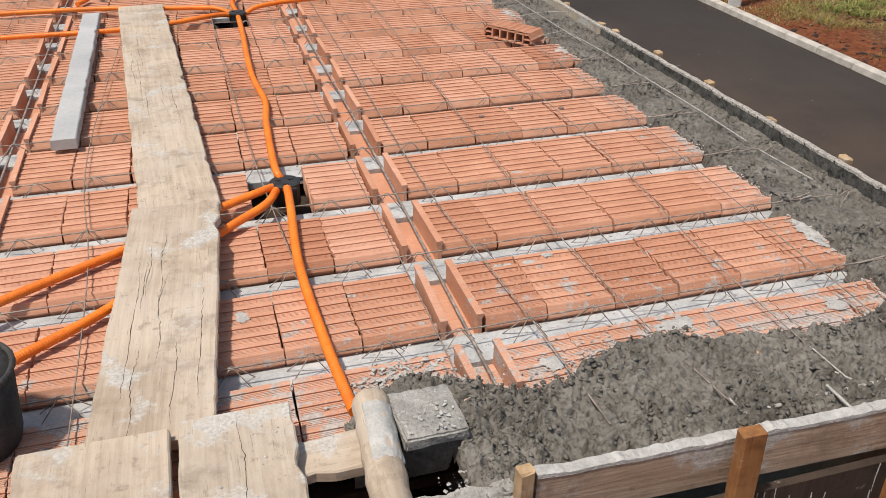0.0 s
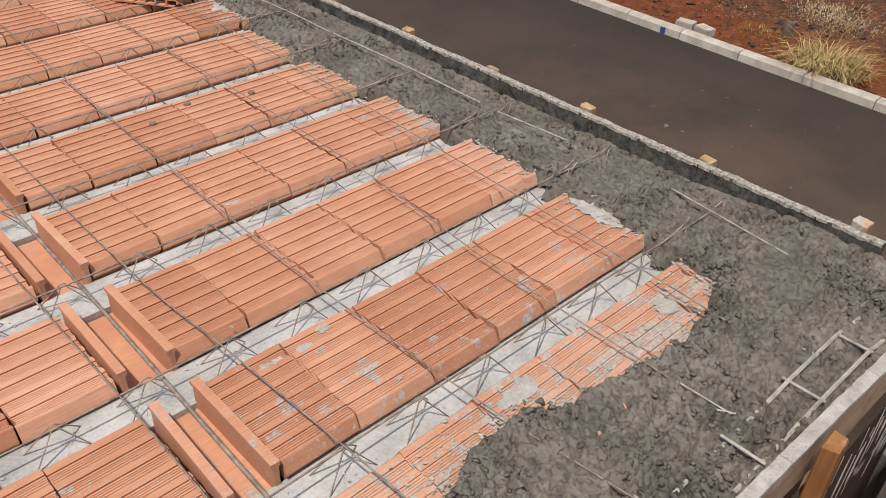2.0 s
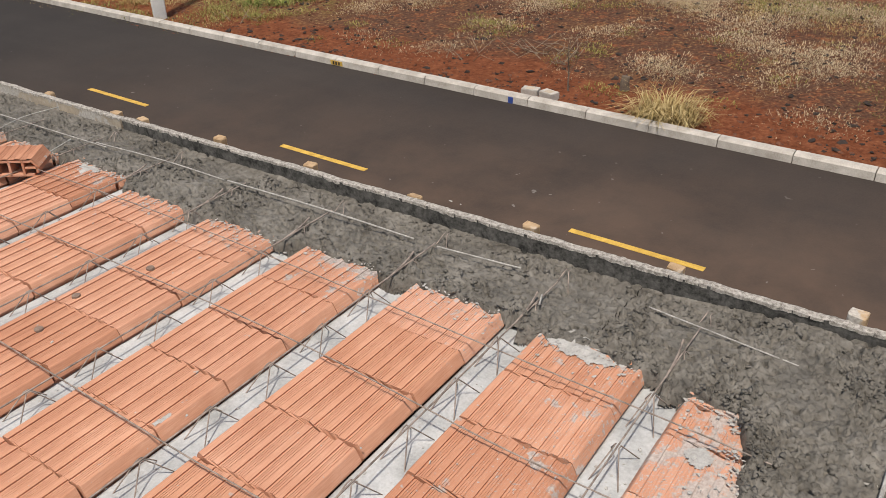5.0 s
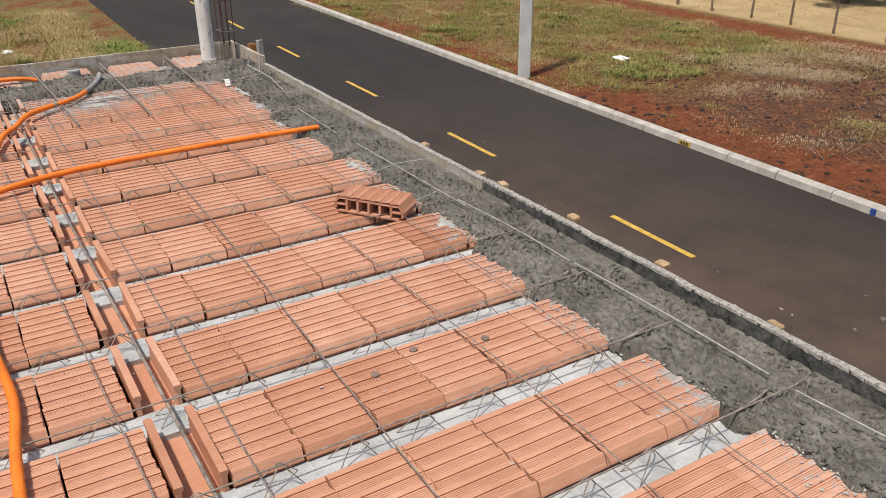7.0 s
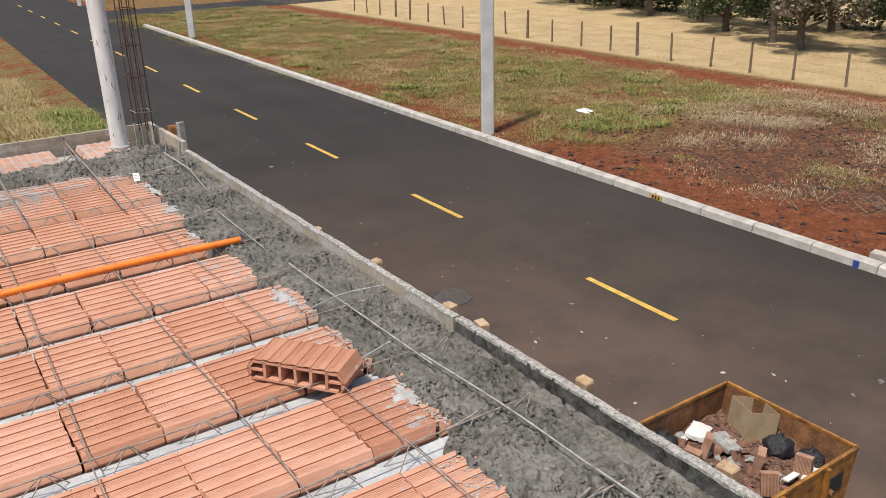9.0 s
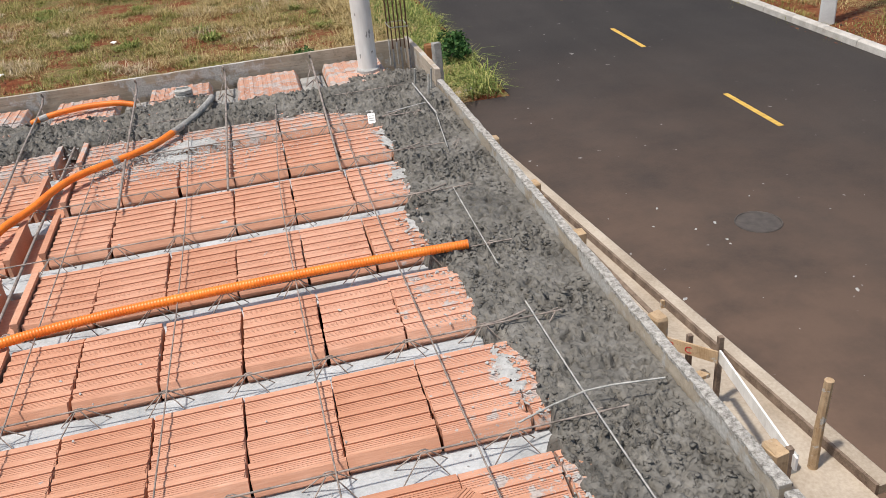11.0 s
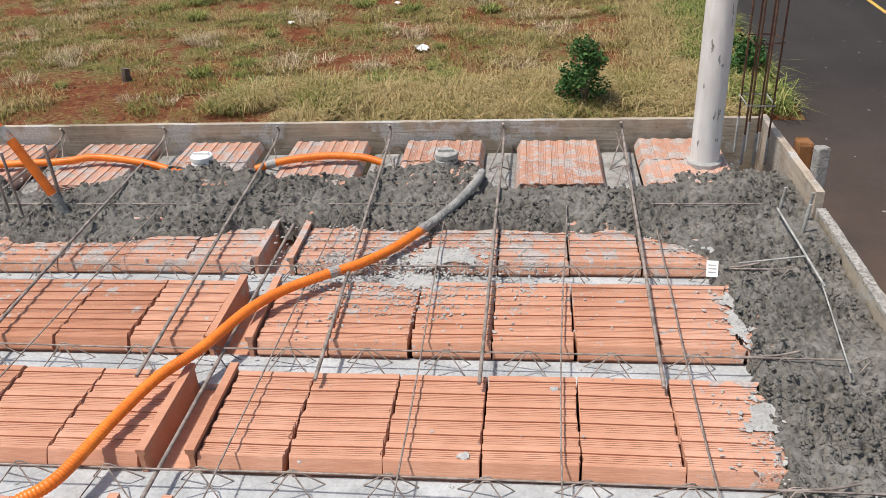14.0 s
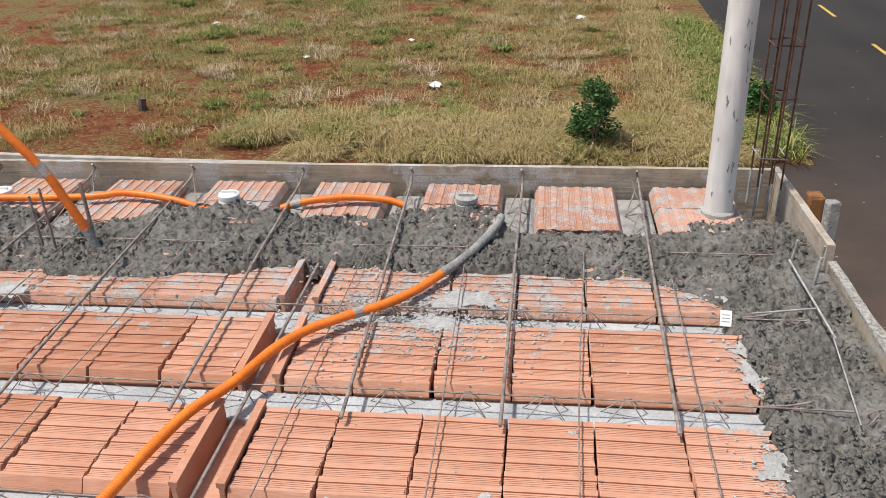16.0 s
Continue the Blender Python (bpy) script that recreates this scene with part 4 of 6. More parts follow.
# ---- reinforcement lying on the deck ----
def rod(pts, r, mat, label, group, n=6):
    ob = part("steel_rod", Geo().tube(curve(pts, 0.06), r, n), mat, smooth=True)
    return tagged(ob, label, "rebar", group)


THIN = [((-2.35, -0.1), (-2.38, 5.6)), ((-2.0, -0.1), (-2.05, 5.6)), ((-1.66, -0.1), (-1.70, 5.6)),
        ((-1.05, -0.1), (-1.06, 0.8), (-1.12, 1.83), (-1.0, 4.4), (-0.98, 5.6)), ((-0.425, -0.05), (-0.46, 0.6), (-0.52, 1.8), (-0.565, 4.4), (-0.536, 5.66)),
        ((-0.152, -0.02), (-0.147, 0.39), (-0.16, 1.13), (-0.2, 2.6), (-0.22, 4.2)), ((0.135, -0.26), (0.12, 0.11), (0.09, 0.59), (0.06, 1.1), (0.07, 2.6), (0.081, 4.38), (0.1, 5.62)),
        ((0.445, -0.27), (0.402, 0.14), (0.377, 0.79), (0.393, 1.66), (0.43, 3.0), (0.458, 4.4), (0.442, 5.68)), ((0.765, -0.15), (0.769, 0.39), (0.82, 1.2), (0.81, 2.6), (0.786, 4.44), (0.835, 5.65)),
        ((1.03, -0.1), (1.05, 0.29), (1.11, 1.79), (1.10, 3.0), (1.083, 4.46), (1.101, 5.5))]
for line in THIN:
    rod([(x, yv, H + 0.0245 + rnd.uniform(-0.003, 0.003)) for x, yv in line], 0.0021, STEEL, "thin steel distribution rod laid across the joists", "thin rods", 5)
for xa, xb in ((-1.56, -1.64), (-1.14, -1.21), (-0.696, -0.766), (-0.222, -0.291), (0.217, 0.166), (0.605, 0.613), (1.022, 1.066)):
    rod([(xa, 4.72, H + 0.026), ((xa + xb) / 2, 5.5, H + 0.034), (xb, 6.22, H + 0.034), (xb - 0.006, 6.265, H + 0.075)], 0.0050, STEEL, "dark ribbed steel bar over the back beam", "bars over the back beam", 7)
for xc in (-0.052, LEFT_CHANNEL):
    rod([(xc, -0.16, H - 0.02), (xc + 0.008, 1.5, H + 0.005), (xc - 0.006, 3.5, H + 0.004), (xc, 5.6, H + 0.004)], 0.005, STEEL, "steel bar lying in the clay channel", "channel bars", 7)
# bars showing through the fresh concrete
for pts, r in (([(1.386, 2.69, H + 0.020), (1.41, 2.3, H + 0.020), (1.42, 1.98, H + 0.012)], 0.0035), ([(1.42, 1.96, H + 0.014), (1.428, 1.5, H + 0.016), (1.429, 1.12, H + 0.012)], 0.0042),
               ([(1.427, 1.03, H + 0.012), (1.463, 0.75, H + 0.004)], 0.0035), ([(1.372, 3.63, H + 0.012), (1.37, 3.2, H + 0.018), (1.382, 2.62, H + 0.016)], 0.0032),
               ([(1.376, 4.42, H + 0.008), (1.365, 3.86, H + 0.006)], 0.003), ([(1.48, 5.6, H + 0.03), (1.492, 5.15, H + 0.024)], 0.005), ([(1.49, 5.16, H + 0.02), (1.45, 4.8, H + 0.008)], 0.003),
               ([(1.30, 5.28, H + 0.018), (1.48, 5.3, H + 0.03)], 0.004), ([(1.20, 3.165, H + 0.02), (1.37, 3.205, H + 0.03), (1.555, 3.195, H + 0.024)], 0.0032), ([(1.20, 2.77, H + 0.016), (1.35, 2.81, H + 0.022)], 0.0034),
               ([(1.409, -0.06, H + 0.012), (1.47, 0.35, H + 0.004)], 0.003), ([(1.352, 0.62, H + 0.016), (1.30, 0.60, H + 0.02)], 0.004), ([(0.445, -0.26, H + 0.02), (0.45, -0.31, H + 0.014)], 0.004), ([(0.765, -0.14, H + 0.02), (0.775, -0.27, H + 0.014)], 0.003),
               ([(1.078, -0.247, H + 0.014), (1.09, -0.295, H + 0.012)], 0.004), ([(0.761, -0.24, H + 0.014), (0.785, -0.275, H + 0.012)], 0.004)):
    rod([(px, py, pz + 0.008) for px, py, pz in pts], r * 0.72, STEEL_GREY, "cement-coated steel bar half sunk in the fresh concrete", "sunken bars")
for k in range(0, 13):      # joist ends poking into the pour
    yj = joist_y(k)
    if k in (6, 7, 9):
        continue
    rod([(1.20, yj, H + 0.013), (1.30, yj + 0.006, H + 0.018), (1.355, yj + 0.014, H + 0.026)], 0.0030, STEEL, "bent end of a joist's top bar", "joist bar ends")
# ladder of the edge beam's stirrups
lad = thing("beam_cage", "cement-coated steel cage showing through the fresh concrete", "rebar cage")
for dx, dy in ((0, -0.012), (0.0, -0.088)):
    part("bar", Geo().tube([(0.45, -0.291 + dy, H + 0.012), (0.90, -0.291 + dy, H + 0.024), (0.94, -0.293 + dy, H + 0.036), (1.18, -0.294 + dy, H + 0.036), (1.22, -0.294 + dy, H + 0.022), (1.32, -0.294 + dy, H + 0.010)], 0.005, 6), STEEL_GREY, lad)
for xv in (0.695, 0.945, 1.178):
    part("stirrup", Geo().tube([(xv, -0.290, H + 0.034), (xv, -0.390, H + 0.034)], 0.0038, 6), STEEL_GREY, lad)


def column_cage(x, y, w, d, z0, z1, label, tilt=(0, 0), low=STEEL_GREY, yaw=0.0):
    th = thing("column_cage", label, "rebar cage", group="column cages")
    ca, sa = math.cos(radians(yaw)), math.sin(radians(yaw))

    def corner(a, b, grow=0.0):
        u, v = a * (w / 2 + grow), b * (d / 2 + grow)
        return x + u * ca - v * sa, y + u * sa + v * ca

    for i, (a, b) in enumerate(((-1, -1), (1, -1), (1, 1), (-1, 1), (0, -1), (0, 1))):
        px, py = corner(a, b)
        top = (px + tilt[0] * (z1 - z0), py + tilt[1] * (z1 - z0))
        mid = 0.16
        m = (px + tilt[0] * mid, py + tilt[1] * mid, z0 + mid)
        part("bar", Geo().tube([(px, py, z0), m, (*top, z1 - rnd.uniform(0, 0.12))], 0.0036, 7), RUST, th)
        part("cement_coat", Geo().tube([(px, py, z0), (px + tilt[0] * 0.13, py + tilt[1] * 0.13, z0 + rnd.uniform(0.08, 0.15))], 0.0050, 7), low, th, "grey cement coat at the bar's foot")
    for k in range(1, int((z1 - z0) / 0.205)):
        z = z0 + 0.04 + 0.205 * k + rnd.uniform(-0.02, 0.02)
        ox, oy = tilt[0] * (z - z0), tilt[1] * (z - z0)
        ring = [(corner(a, b, 0.006)[0] + ox, corner(a, b, 0.006)[1] + oy, z + rnd.uniform(-0.006, 0.006)) for a, b in ((-1, -1), (1, -1), (1, 1), (-1, 1), (-1, -1))]
        part("stirrup", Geo().tube(ring, 0.0028, 5), STEEL_GREY if k == 1 else RUST, th)
    return th


column_cage(1.622, -0.363, 0.100, 0.080, H - 0.05, H + 1.35, "rusty column rebar cage rising from the front corner", (0.01, 0.02), yaw=24)
column_cage(1.535, 6.20, 0.085, 0.12, H - 0.05, H + 1.5, "rusty column rebar cage rising from the back corner")
for xv, yv, h in ((-1.08, 5.62, 0.20), (-1.02, 5.60, 0.24), (-0.93, 5.70, 0.22), (-0.90, 5.66, 0.24)):
    rod([(xv, yv, H - 0.02), (xv - 0.012, yv + 0.01, H + h)], 0.005, STEEL, "upright steel bar end rising from the fresh concrete", "upright bar ends")
for xv, yv in ((1.49, 5.62), (1.53, 5.50), (1.56, 5.58)):
    rod([(xv, yv, H - 0.02), (xv + 0.012, yv, H + 0.10)], 0.005, STEEL_GREY, "cement-coated upright bar end by the edge board", "upright bar ends")

# ---- electrical conduits ----
def conduit(pts, label, r=0.0148, sleeve=None, grey=None):
    th = thing("conduit", label, "conduit", group="orange conduits")

    def ringed(line):
        out, rs = [], []
        line = curve(line, 0.0028)
        for i, p in enumerate(line):
            out.append(p)
            rs.append(r if i % 3 < 2 else r - 0.0017)
        return Geo().tube(out, rs, 10)

    tube = part("tube", ringed(pts), ORANGE, th, smooth=True)
    if sleeve:
        part("tape", Geo().tube(curve(sleeve, 0.02), r + 0.0012, 12), STEEL_GREY, tube, "grey taped joint")
    if grey:
        part("cement_coat", Geo().tube(curve(grey, 0.01), [r + 0.0002 + 0.0015 * noise.noise((q.x * 40, q.y * 40, 1)) for q in curve(grey, 0.01)], 12), CEMENT_DARK, th, "cement-smeared grey end", smooth=True)
    return th


zc = H + 0.030
B1, B2 = (-0.418, 1.262), (-0.395, 3.79)
conduit([(-0.42, -0.05, H + 0.022), (-0.441, 0.227, zc), (-0.452, 0.629, zc + 0.002), (-0.428, 1.007, zc), (-0.420, 1.15, zc + 0.004), (B1[0], B1[1] - 0.04, H + 0.0)], "orange corrugated conduit running from the front beam to a ceiling box")
conduit([(B1[0], B1[1] + 0.04, H + 0.0), (-0.440, 1.36, zc), (-0.424, 1.81, zc), (-0.400, 2.09, zc), (-0.420, 2.40, zc), (-0.421, 2.70, zc), (-0.405, 3.25, zc), (B2[0], B2[1] - 0.04, H)], "orange corrugated conduit between two ceiling boxes")
conduit([(B1[0] - 0.04, B1[1], H), (-0.515, 1.17, zc), (-0.65, 1.085, zc), (-0.95, 0.885, zc - 0.004), (-1.28, 0.665, zc), (-1.7, 0.35, zc), (-2.4, 0.0, zc)], "orange corrugated conduit passing under the walkway plank")
conduit([(B1[0] - 0.03, B1[1] - 0.02, H), (-0.51, 1.06, zc), (-0.66, 0.91, zc), (-0.977, 0.565, zc - 0.004), (-1.186, 0.385, zc), (-1.5, 0.15, zc), (-2.2, -0.1, zc)], "orange corrugated conduit passing under the walkway plank")
conduit([(B2[0] - 0.04, B2[1], H), (-0.54, 3.69, zc), (-0.8, 3.57, zc), (-1.11, 3.50, zc), (-1.70, 3.505, zc), (-2.6, 3.5, zc)], "orange corrugated conduit leading inwards from a ceiling box")
conduit([(B2[0] - 0.03, B2[1] + 0.03, H), (-0.53, 3.87, zc), (-0.80, 3.945, zc), (-1.3, 4.05, zc), (-2.6, 4.1, zc)], "orange corrugated conduit leading inwards from a ceiling box")
conduit([(B2[0] + 0.04, B2[1], H), (-0.26, 3.82, zc + 0.006), (-0.03, 3.91, zc + 0.006), (0.2, 3.965, zc), (0.49, 3.985, zc), (0.9, 3.992, zc), (1.31, 3.985, zc - 0.004)], "orange corrugated conduit lying along a joist to the street edge")
conduit([(B2[0], B2[1] + 0.04, H), (-0.41, 3.99, zc), (-0.36, 4.18, zc), (-0.30, 4.29, zc + 0.004), (-0.238, 4.37, zc + 0.006), (-0.200, 4.55, zc + 0.008), (-0.158, 4.70, zc + 0.01), (-0.09, 4.82, zc + 0.012), (-0.025, 4.985, zc + 0.014), (0.045, 5.09, zc + 0.012), (0.14, 5.175, zc + 0.01), (0.226, 5.245, zc + 0.006), (0.311, 5.35, zc), (0.385, 5.475, zc)],
        "long orange corrugated conduit snaking over the blocks to the back beam", sleeve=[(0.15, 5.183, zc + 0.009), (0.175, 5.205, zc + 0.008)], grey=[(0.375, 5.46, zc), (0.43, 5.55, zc + 0.002), (0.482, 5.66, zc + 0.006), (0.53, 5.80, zc + 0.008), (0.545, 5.90, zc), (0.53, 5.95, H - 0.01)])
conduit([(-1.35, 4.2, zc), (-1.20, 4.6, zc), (-1.145, 4.9, zc), (-1.14, 5.16, zc), (-1.20, 5.34, zc + 0.01), (-1.255, 5.47, zc + 0.012), (-1.265, 5.54, H + 0.0)], "orange corrugated conduit bending down into the back beam", sleeve=[(-1.225, 5.40, zc + 0.012), (-1.24, 5.43, zc + 0.012)])
conduit([(-2.4, 6.0, zc), (-1.7, 5.99, zc), (-1.14, 6.01, zc + 0.004), (-0.97, 6.048, zc + 0.008), (-0.77, 6.015, zc), (-0.60, 5.98, H)], "orange corrugated conduit lying over the end-bay blocks")
conduit([(-0.31, 5.985, H + 0.012), (-0.22, 6.01, zc), (-0.07, 6.048, zc + 0.006), (0.08, 6.045, zc + 0.002), (0.17, 6.03, H + 0.014)], "short orange corrugated conduit over the end-bay blocks", sleeve=[(-0.27, 5.996, zc - 0.009), (-0.235, 6.006, zc - 0.002)])
conduit([(-0.905, 5.63, H + 0.07), (-0.955, 5.63, H + 0.185), (-1.013, 5.63, H + 0.302), (-1.147, 5.63, H + 0.477)], "orange corrugated conduit standing up out of the back beam", 0.0165,
        sleeve=[(-1.0, 5.63, H + 0.278), (-1.025, 5.63, H + 0.320)], grey=[(-0.875, 5.63, H - 0.02), (-0.908, 5.63, H + 0.08)])


def ceiling_box(x, y, label):
    th = thing("ceiling_box", label, "ceiling box", group="ceiling boxes")
    n = 8
    body = Geo().tube([(x, y, H - 0.075), (x, y, H - 0.01), (x, y, H + 0.006)], [0.052, 0.052, 0.050], n)
    part("body", body, BLACK, th)
    lid = part("lid", Geo().tube([(x, y, H + 0.008), (x, y, H + 0.016), (x, y, H + 0.019)], [0.056, 0.056, 0.046], 16), BLACK, th)
    for a in range(0, 360, 90):
        part("lug", Geo().box((x + 0.062 * math.cos(radians(a + 20)), y + 0.062 * math.sin(radians(a + 20)), H + 0.009), (0.022, 0.016, 0.008)), BLACK, th)
    for a in (30, 150, 270):
        part("knockout", Geo().tube([(x + 0.025 * math.cos(radians(a)), y + 0.025 * math.sin(radians(a)), H + 0.0185), (x + 0.025 * math.cos(radians(a)), y + 0.025 * math.sin(radians(a)), H + 0.022)], 0.010, 10), BLACK, lid)
    return th


ceiling_box(*B1, "black plastic ceiling box with orange conduits plugged in")
ceiling_box(*B2, "black plastic ceiling box with a fan of orange conduits")


def pipe_cap(x, y, mat, label):
    Z = H - 0.020
    th = thing("pipe_cap", label, "pipe cap", group="pipe caps")
    part("socket", Geo().tube([(x, y, Z - 0.05), (x, y, Z + 0.035), (x, y, Z + 0.036), (x, y, Z + 0.046), (x, y, Z + 0.047), (x, y, Z + 0.055)], [0.038, 0.038, 0.043, 0.043, 0.040, 0.040], 20), mat, th)
    part("lid", Geo().tube([(x, y, Z + 0.055), (x, y, Z + 0.070), (x, y, Z + 0.073)], [0.0425, 0.0425, 0.037], 20), mat, th)
    part("grip", Geo().box((x, y, Z + 0.078), (0.06, 0.008, 0.010)), mat, th)


pipe_cap(-1.49, 6.03, PVC, "white plastic pipe cap standing in the fresh concrete")
pipe_cap(-0.53, 6.03, PVC, "white plastic pipe cap standing in the fresh concrete")
pipe_cap(0.406, 6.04, STEEL_GREY, "grey cement-smeared pipe cap on a smooth cement patch")

vp = thing("vent_pipe", "tall dirty white plastic pipe standing at the back corner", "pipe")
vpipe = part("pipe", Geo().tube([(1.335, 6.03, H - 0.05), (1.333, 6.03, H + 1.2), (1.330, 6.03, H + 3.2)], 0.050, 32), PVC_DIRTY, vp, smooth=True)
part("collar", Geo().tube([(1.335, 6.03, H - 0.04), (1.335, 6.03, H + 0.018), (1.335, 6.03, H + 0.026)], [0.060, 0.060, 0.052], 32), CEMENT, vp, "cement-smeared collar")
for i in range(22):
    z, a, ln = H + 0.08 + 1.0 * rnd.random() ** 1.4, radians(rnd.uniform(215, 320)), rnd.uniform(0.012, 0.05)
    g, m = Geo(), 9
    for k in range(m):
        q, wd = k / (m - 1), 0.0035 * math.sin(math.pi * (k + 0.3) / m) * rnd.uniform(0.4, 1.3)
        aa = a + 0.10 * noise.noise((i * 3.1, q * 2.0, 1.0))
        for sg in (-1, 1):
            b = aa + sg * wd / 0.05
            g.v.append((1.334 + 0.0506 * math.cos(b), 6.03 + 0.0506 * math.sin(b), z + ln * q))
        if k:
            n0 = 2 * k
            g.f.append((n0 - 2, n0 - 1, n0 + 1, n0))
    part("smear", g, CEMENT_DARK, vpipe, "grey cement smear")

# paper tag wired to a joist
tg = tagged(part("paper_tag", Geo().box((0, 0, 0), (0.032, 0.002, 0.046)), PAPER, at=pose(1.225, 5.262, H + 0.018, -35, 0, -6)), "small white paper tag tied to a joist wire", "tag")
for q in (-0.010, 0.0, 0.010):
    part("print_line", Geo().box((0.0, -0.0014, q), (0.022, 0.0006, 0.003)), STEEL_GREY, tg)

# ---- loose hollow block ----
def hollow_block(label):
    th = thing("hollow_block", label, "clay block", at=pose(1.062, 2.825, H + 0.003, 0, 2, -51))
    L, top, n = 0.14, 0.072, 6
    half = 0.155
    outer = [(half - 0.018, top)] + [(a, z + top) for a, z in ribbed_top(half - 0.02, 0.0, 6)][1:] + [(-half, top - 0.030), (-half, 0.014), (-half + 0.018, 0.0), (half - 0.018, 0.0), (half, 0.014), (half, top - 0.030)]
    g = Geo()
    # shell walls with the cells left open along the block
    n_o = len(outer)
    for a in (-L / 2, L / 2):
        g.v += [(p[0], a, p[1]) for p in outer]
    g.f += [(i, (i + 1) % n_o, n_o + (i + 1) % n_o, n_o + i) for i in range(n_o)]
    shell = part("shell", g, CLAY_LOOSE, th)
    webs = []
    t = 0.0045
    w = (2 * half - 0.012) / n
    for i in range(n + 1):
        xw = -half + 0.006 + w * i
        lo, hi = (0.004, top - 0.006) if 0 < i < n else (0.014, top - 0.032)
        webs.append(Geo().box((xw, 0, (lo + hi) / 2), (2 * t, L - 0.001, hi - lo)))
    webs.append(Geo().box((0, 0, 0.004), (2 * half - 0.04, L - 0.001, 0.0075)))
    webs.append(Geo().box((0, 0, top - 0.0120), (2 * half - 0.05, L - 0.001, 0.0075)))
    for sgn in (-1, 1):
        webs.append(Geo().box((sgn * (half - w / 2), 0, top * 0.46), (w, L - 0.001, 0.007)))
        webs.append(Geo().box((sgn * (half - 0.012), 0, top - 0.021), (0.042, L - 0.001, 0.008), Matrix.Rotation(sgn * 0.86, 3, "Y")))
    for g in webs:
        part("web", g, CLAY_SMOOTH, shell)
    return th


hollow_block("loose hollow clay block with open cells lying askew on the deck")

# ---- planks and clutter by the way up ----
def plank(a, b, w, t, mat, label, seed=0, cracks=2, tag="plank"):
    """A worn board from a to b, whose top lies on that line."""
    a, b = Vector(a), Vector(b)
    L = (b - a).length
    n = max(6, int(L / 0.02))
    g = Geo()
    for k in range(n + 1):
        y = L * k / n
        e = 0.004
        l = -w / 2 + 0.005 * noise.noise((seed, y * 6, 1)) + 0.012 * max(0, noise.noise((seed, y * 11, 12)) - 0.25) + 0.003 * noise.noise((seed, y * 30, 2))
        r = w / 2 + 0.005 * noise.noise((seed, y * 6, 5)) - 0.030 * max(0, noise.noise((seed, y * 9, 15)) - 0.2) + 0.003 * noise.noise((seed, y * 30, 6))
        yy = y + 0.0
        cols = [(l, -t), (l, -e), (l + e, 0), (l * 0.5, 0.001 * noise.noise((seed, y * 9, 3))), (0, 0.0015 * noise.noise((seed, y * 7, 4))), (r * 0.5, 0.001 * noise.noise((seed, y * 9, 8))), (r - e, 0), (r, -e), (r, -t)]
        if k in (0, n):
            g.v += [(x, yy + 0.008 * noise.noise((seed + k, x * 14, 3)), z) for x, z in cols]
        else:
            g.v += [(x, yy, z) for x, z in cols]
        if k:
            s = (k - 1) * 9
            for m in range(9):
                g.f.append((s + m, s + (m + 1) % 9, s + 9 + (m + 1) % 9, s + 9 + m))
    g.f += [tuple(range(9)), tuple(n * 9 + q for q in range(8, -1, -1))]
    d = (b - a).normalized()
    side = d.cross(Vector((0, 0, 1))).normalized()
    m = Matrix((side, d, side.cross(d))).transposed().to_4x4()
    m.translation = a
    th = tagged(new(tag), label, "plank", "walkway planks")
    th.matrix_basis = m
    top = part("board", g, mat, th)
    r = random.Random(seed)
    for c in range(cracks):
        x0, y0, ln = r.uniform(-w * 0.36, w * 0.36), r.uniform(0, L * 0.55), r.uniform(0.2, 0.55) * min(L, 1.5)
        m = 40
        pts = [(x0 + 0.012 * noise.noise((seed + c, q * 0.06, 0)) + 0.005 * noise.noise((seed + c, q * 0.55, 3)), min(L - 0.01, y0 + ln * q / m), 0.0002) for q in range(m + 1)]
        rad = [0.0003 + max(0.0, (0.0005 + 0.0018 * noise.noise((seed + c, q * 0.3, 7))) * math.sin(math.pi * q / m)) for q in range(m + 1)]
        part("crack", Geo().tube(pts, rad, 4), PLY, top, "dark split along the grain")
    return th


plank((-0.784, 1.05, H + 0.062), (-0.960, 3.93, H + 0.062), 0.262, 0.03, PLANK, "long worn pale walkway plank laid over the blocks", 3, 6)
plank((-0.870, -0.08, H + 0.066), (-0.792, 1.01, H + 0.096), 0.275, 0.028, PLANK, "weathered split walkway plank lapping over another", 8, 8)
plank((-0.985, -0.85, H + 0.088), (-0.975, -0.075, H + 0.094), 0.305, 0.028, PLANK, "short pale plank with a broken corner", 13, 1)
plank((-0.688, -0.85, H + 0.086), (-0.686, -0.05, H + 0.086), 0.245, 0.028, PLANK_GREY, "plank half coated with grey cement", 17, 1)
plank((-0.60, -0.195, H + 0.040), (-0.40, -0.185, H + 0.040), 0.12, 0.028, PLANK, "short offcut of plank across the beam opening", 19, 0)
plank((-1.212, 1.785, H + 0.062), (-1.237, 3.81, H + 0.062), 0.096, 0.042, STRIP, "spare grey concrete joist strip lying over the blocks", 23, 0, "joist_strip")
ck = rough_block((0.15, 0.155, 0.034), 0.012, 0.003, 8)
tagged(part("concrete_chunk", ck, CEMENT_DARK, at=pose(-0.272, -0.150, H + 0.055, 4, 3, 4)), "broken grey slab of cement beside the log", "cement slab")
lg = thing("log", "peeled round log smeared with cement", "log")
lp = curve([(-0.385, -0.075, H + 0.060), (-0.398, -0.25, H + 0.060), (-0.425, -0.60, H + 0.058)], 0.02)
part("trunk", Geo().tube(lp, [0.043 + 0.002 * math.sin(i * 1.7) for i in range(len(lp))], 16), PLANK, lg, smooth=True)
coat = Geo()
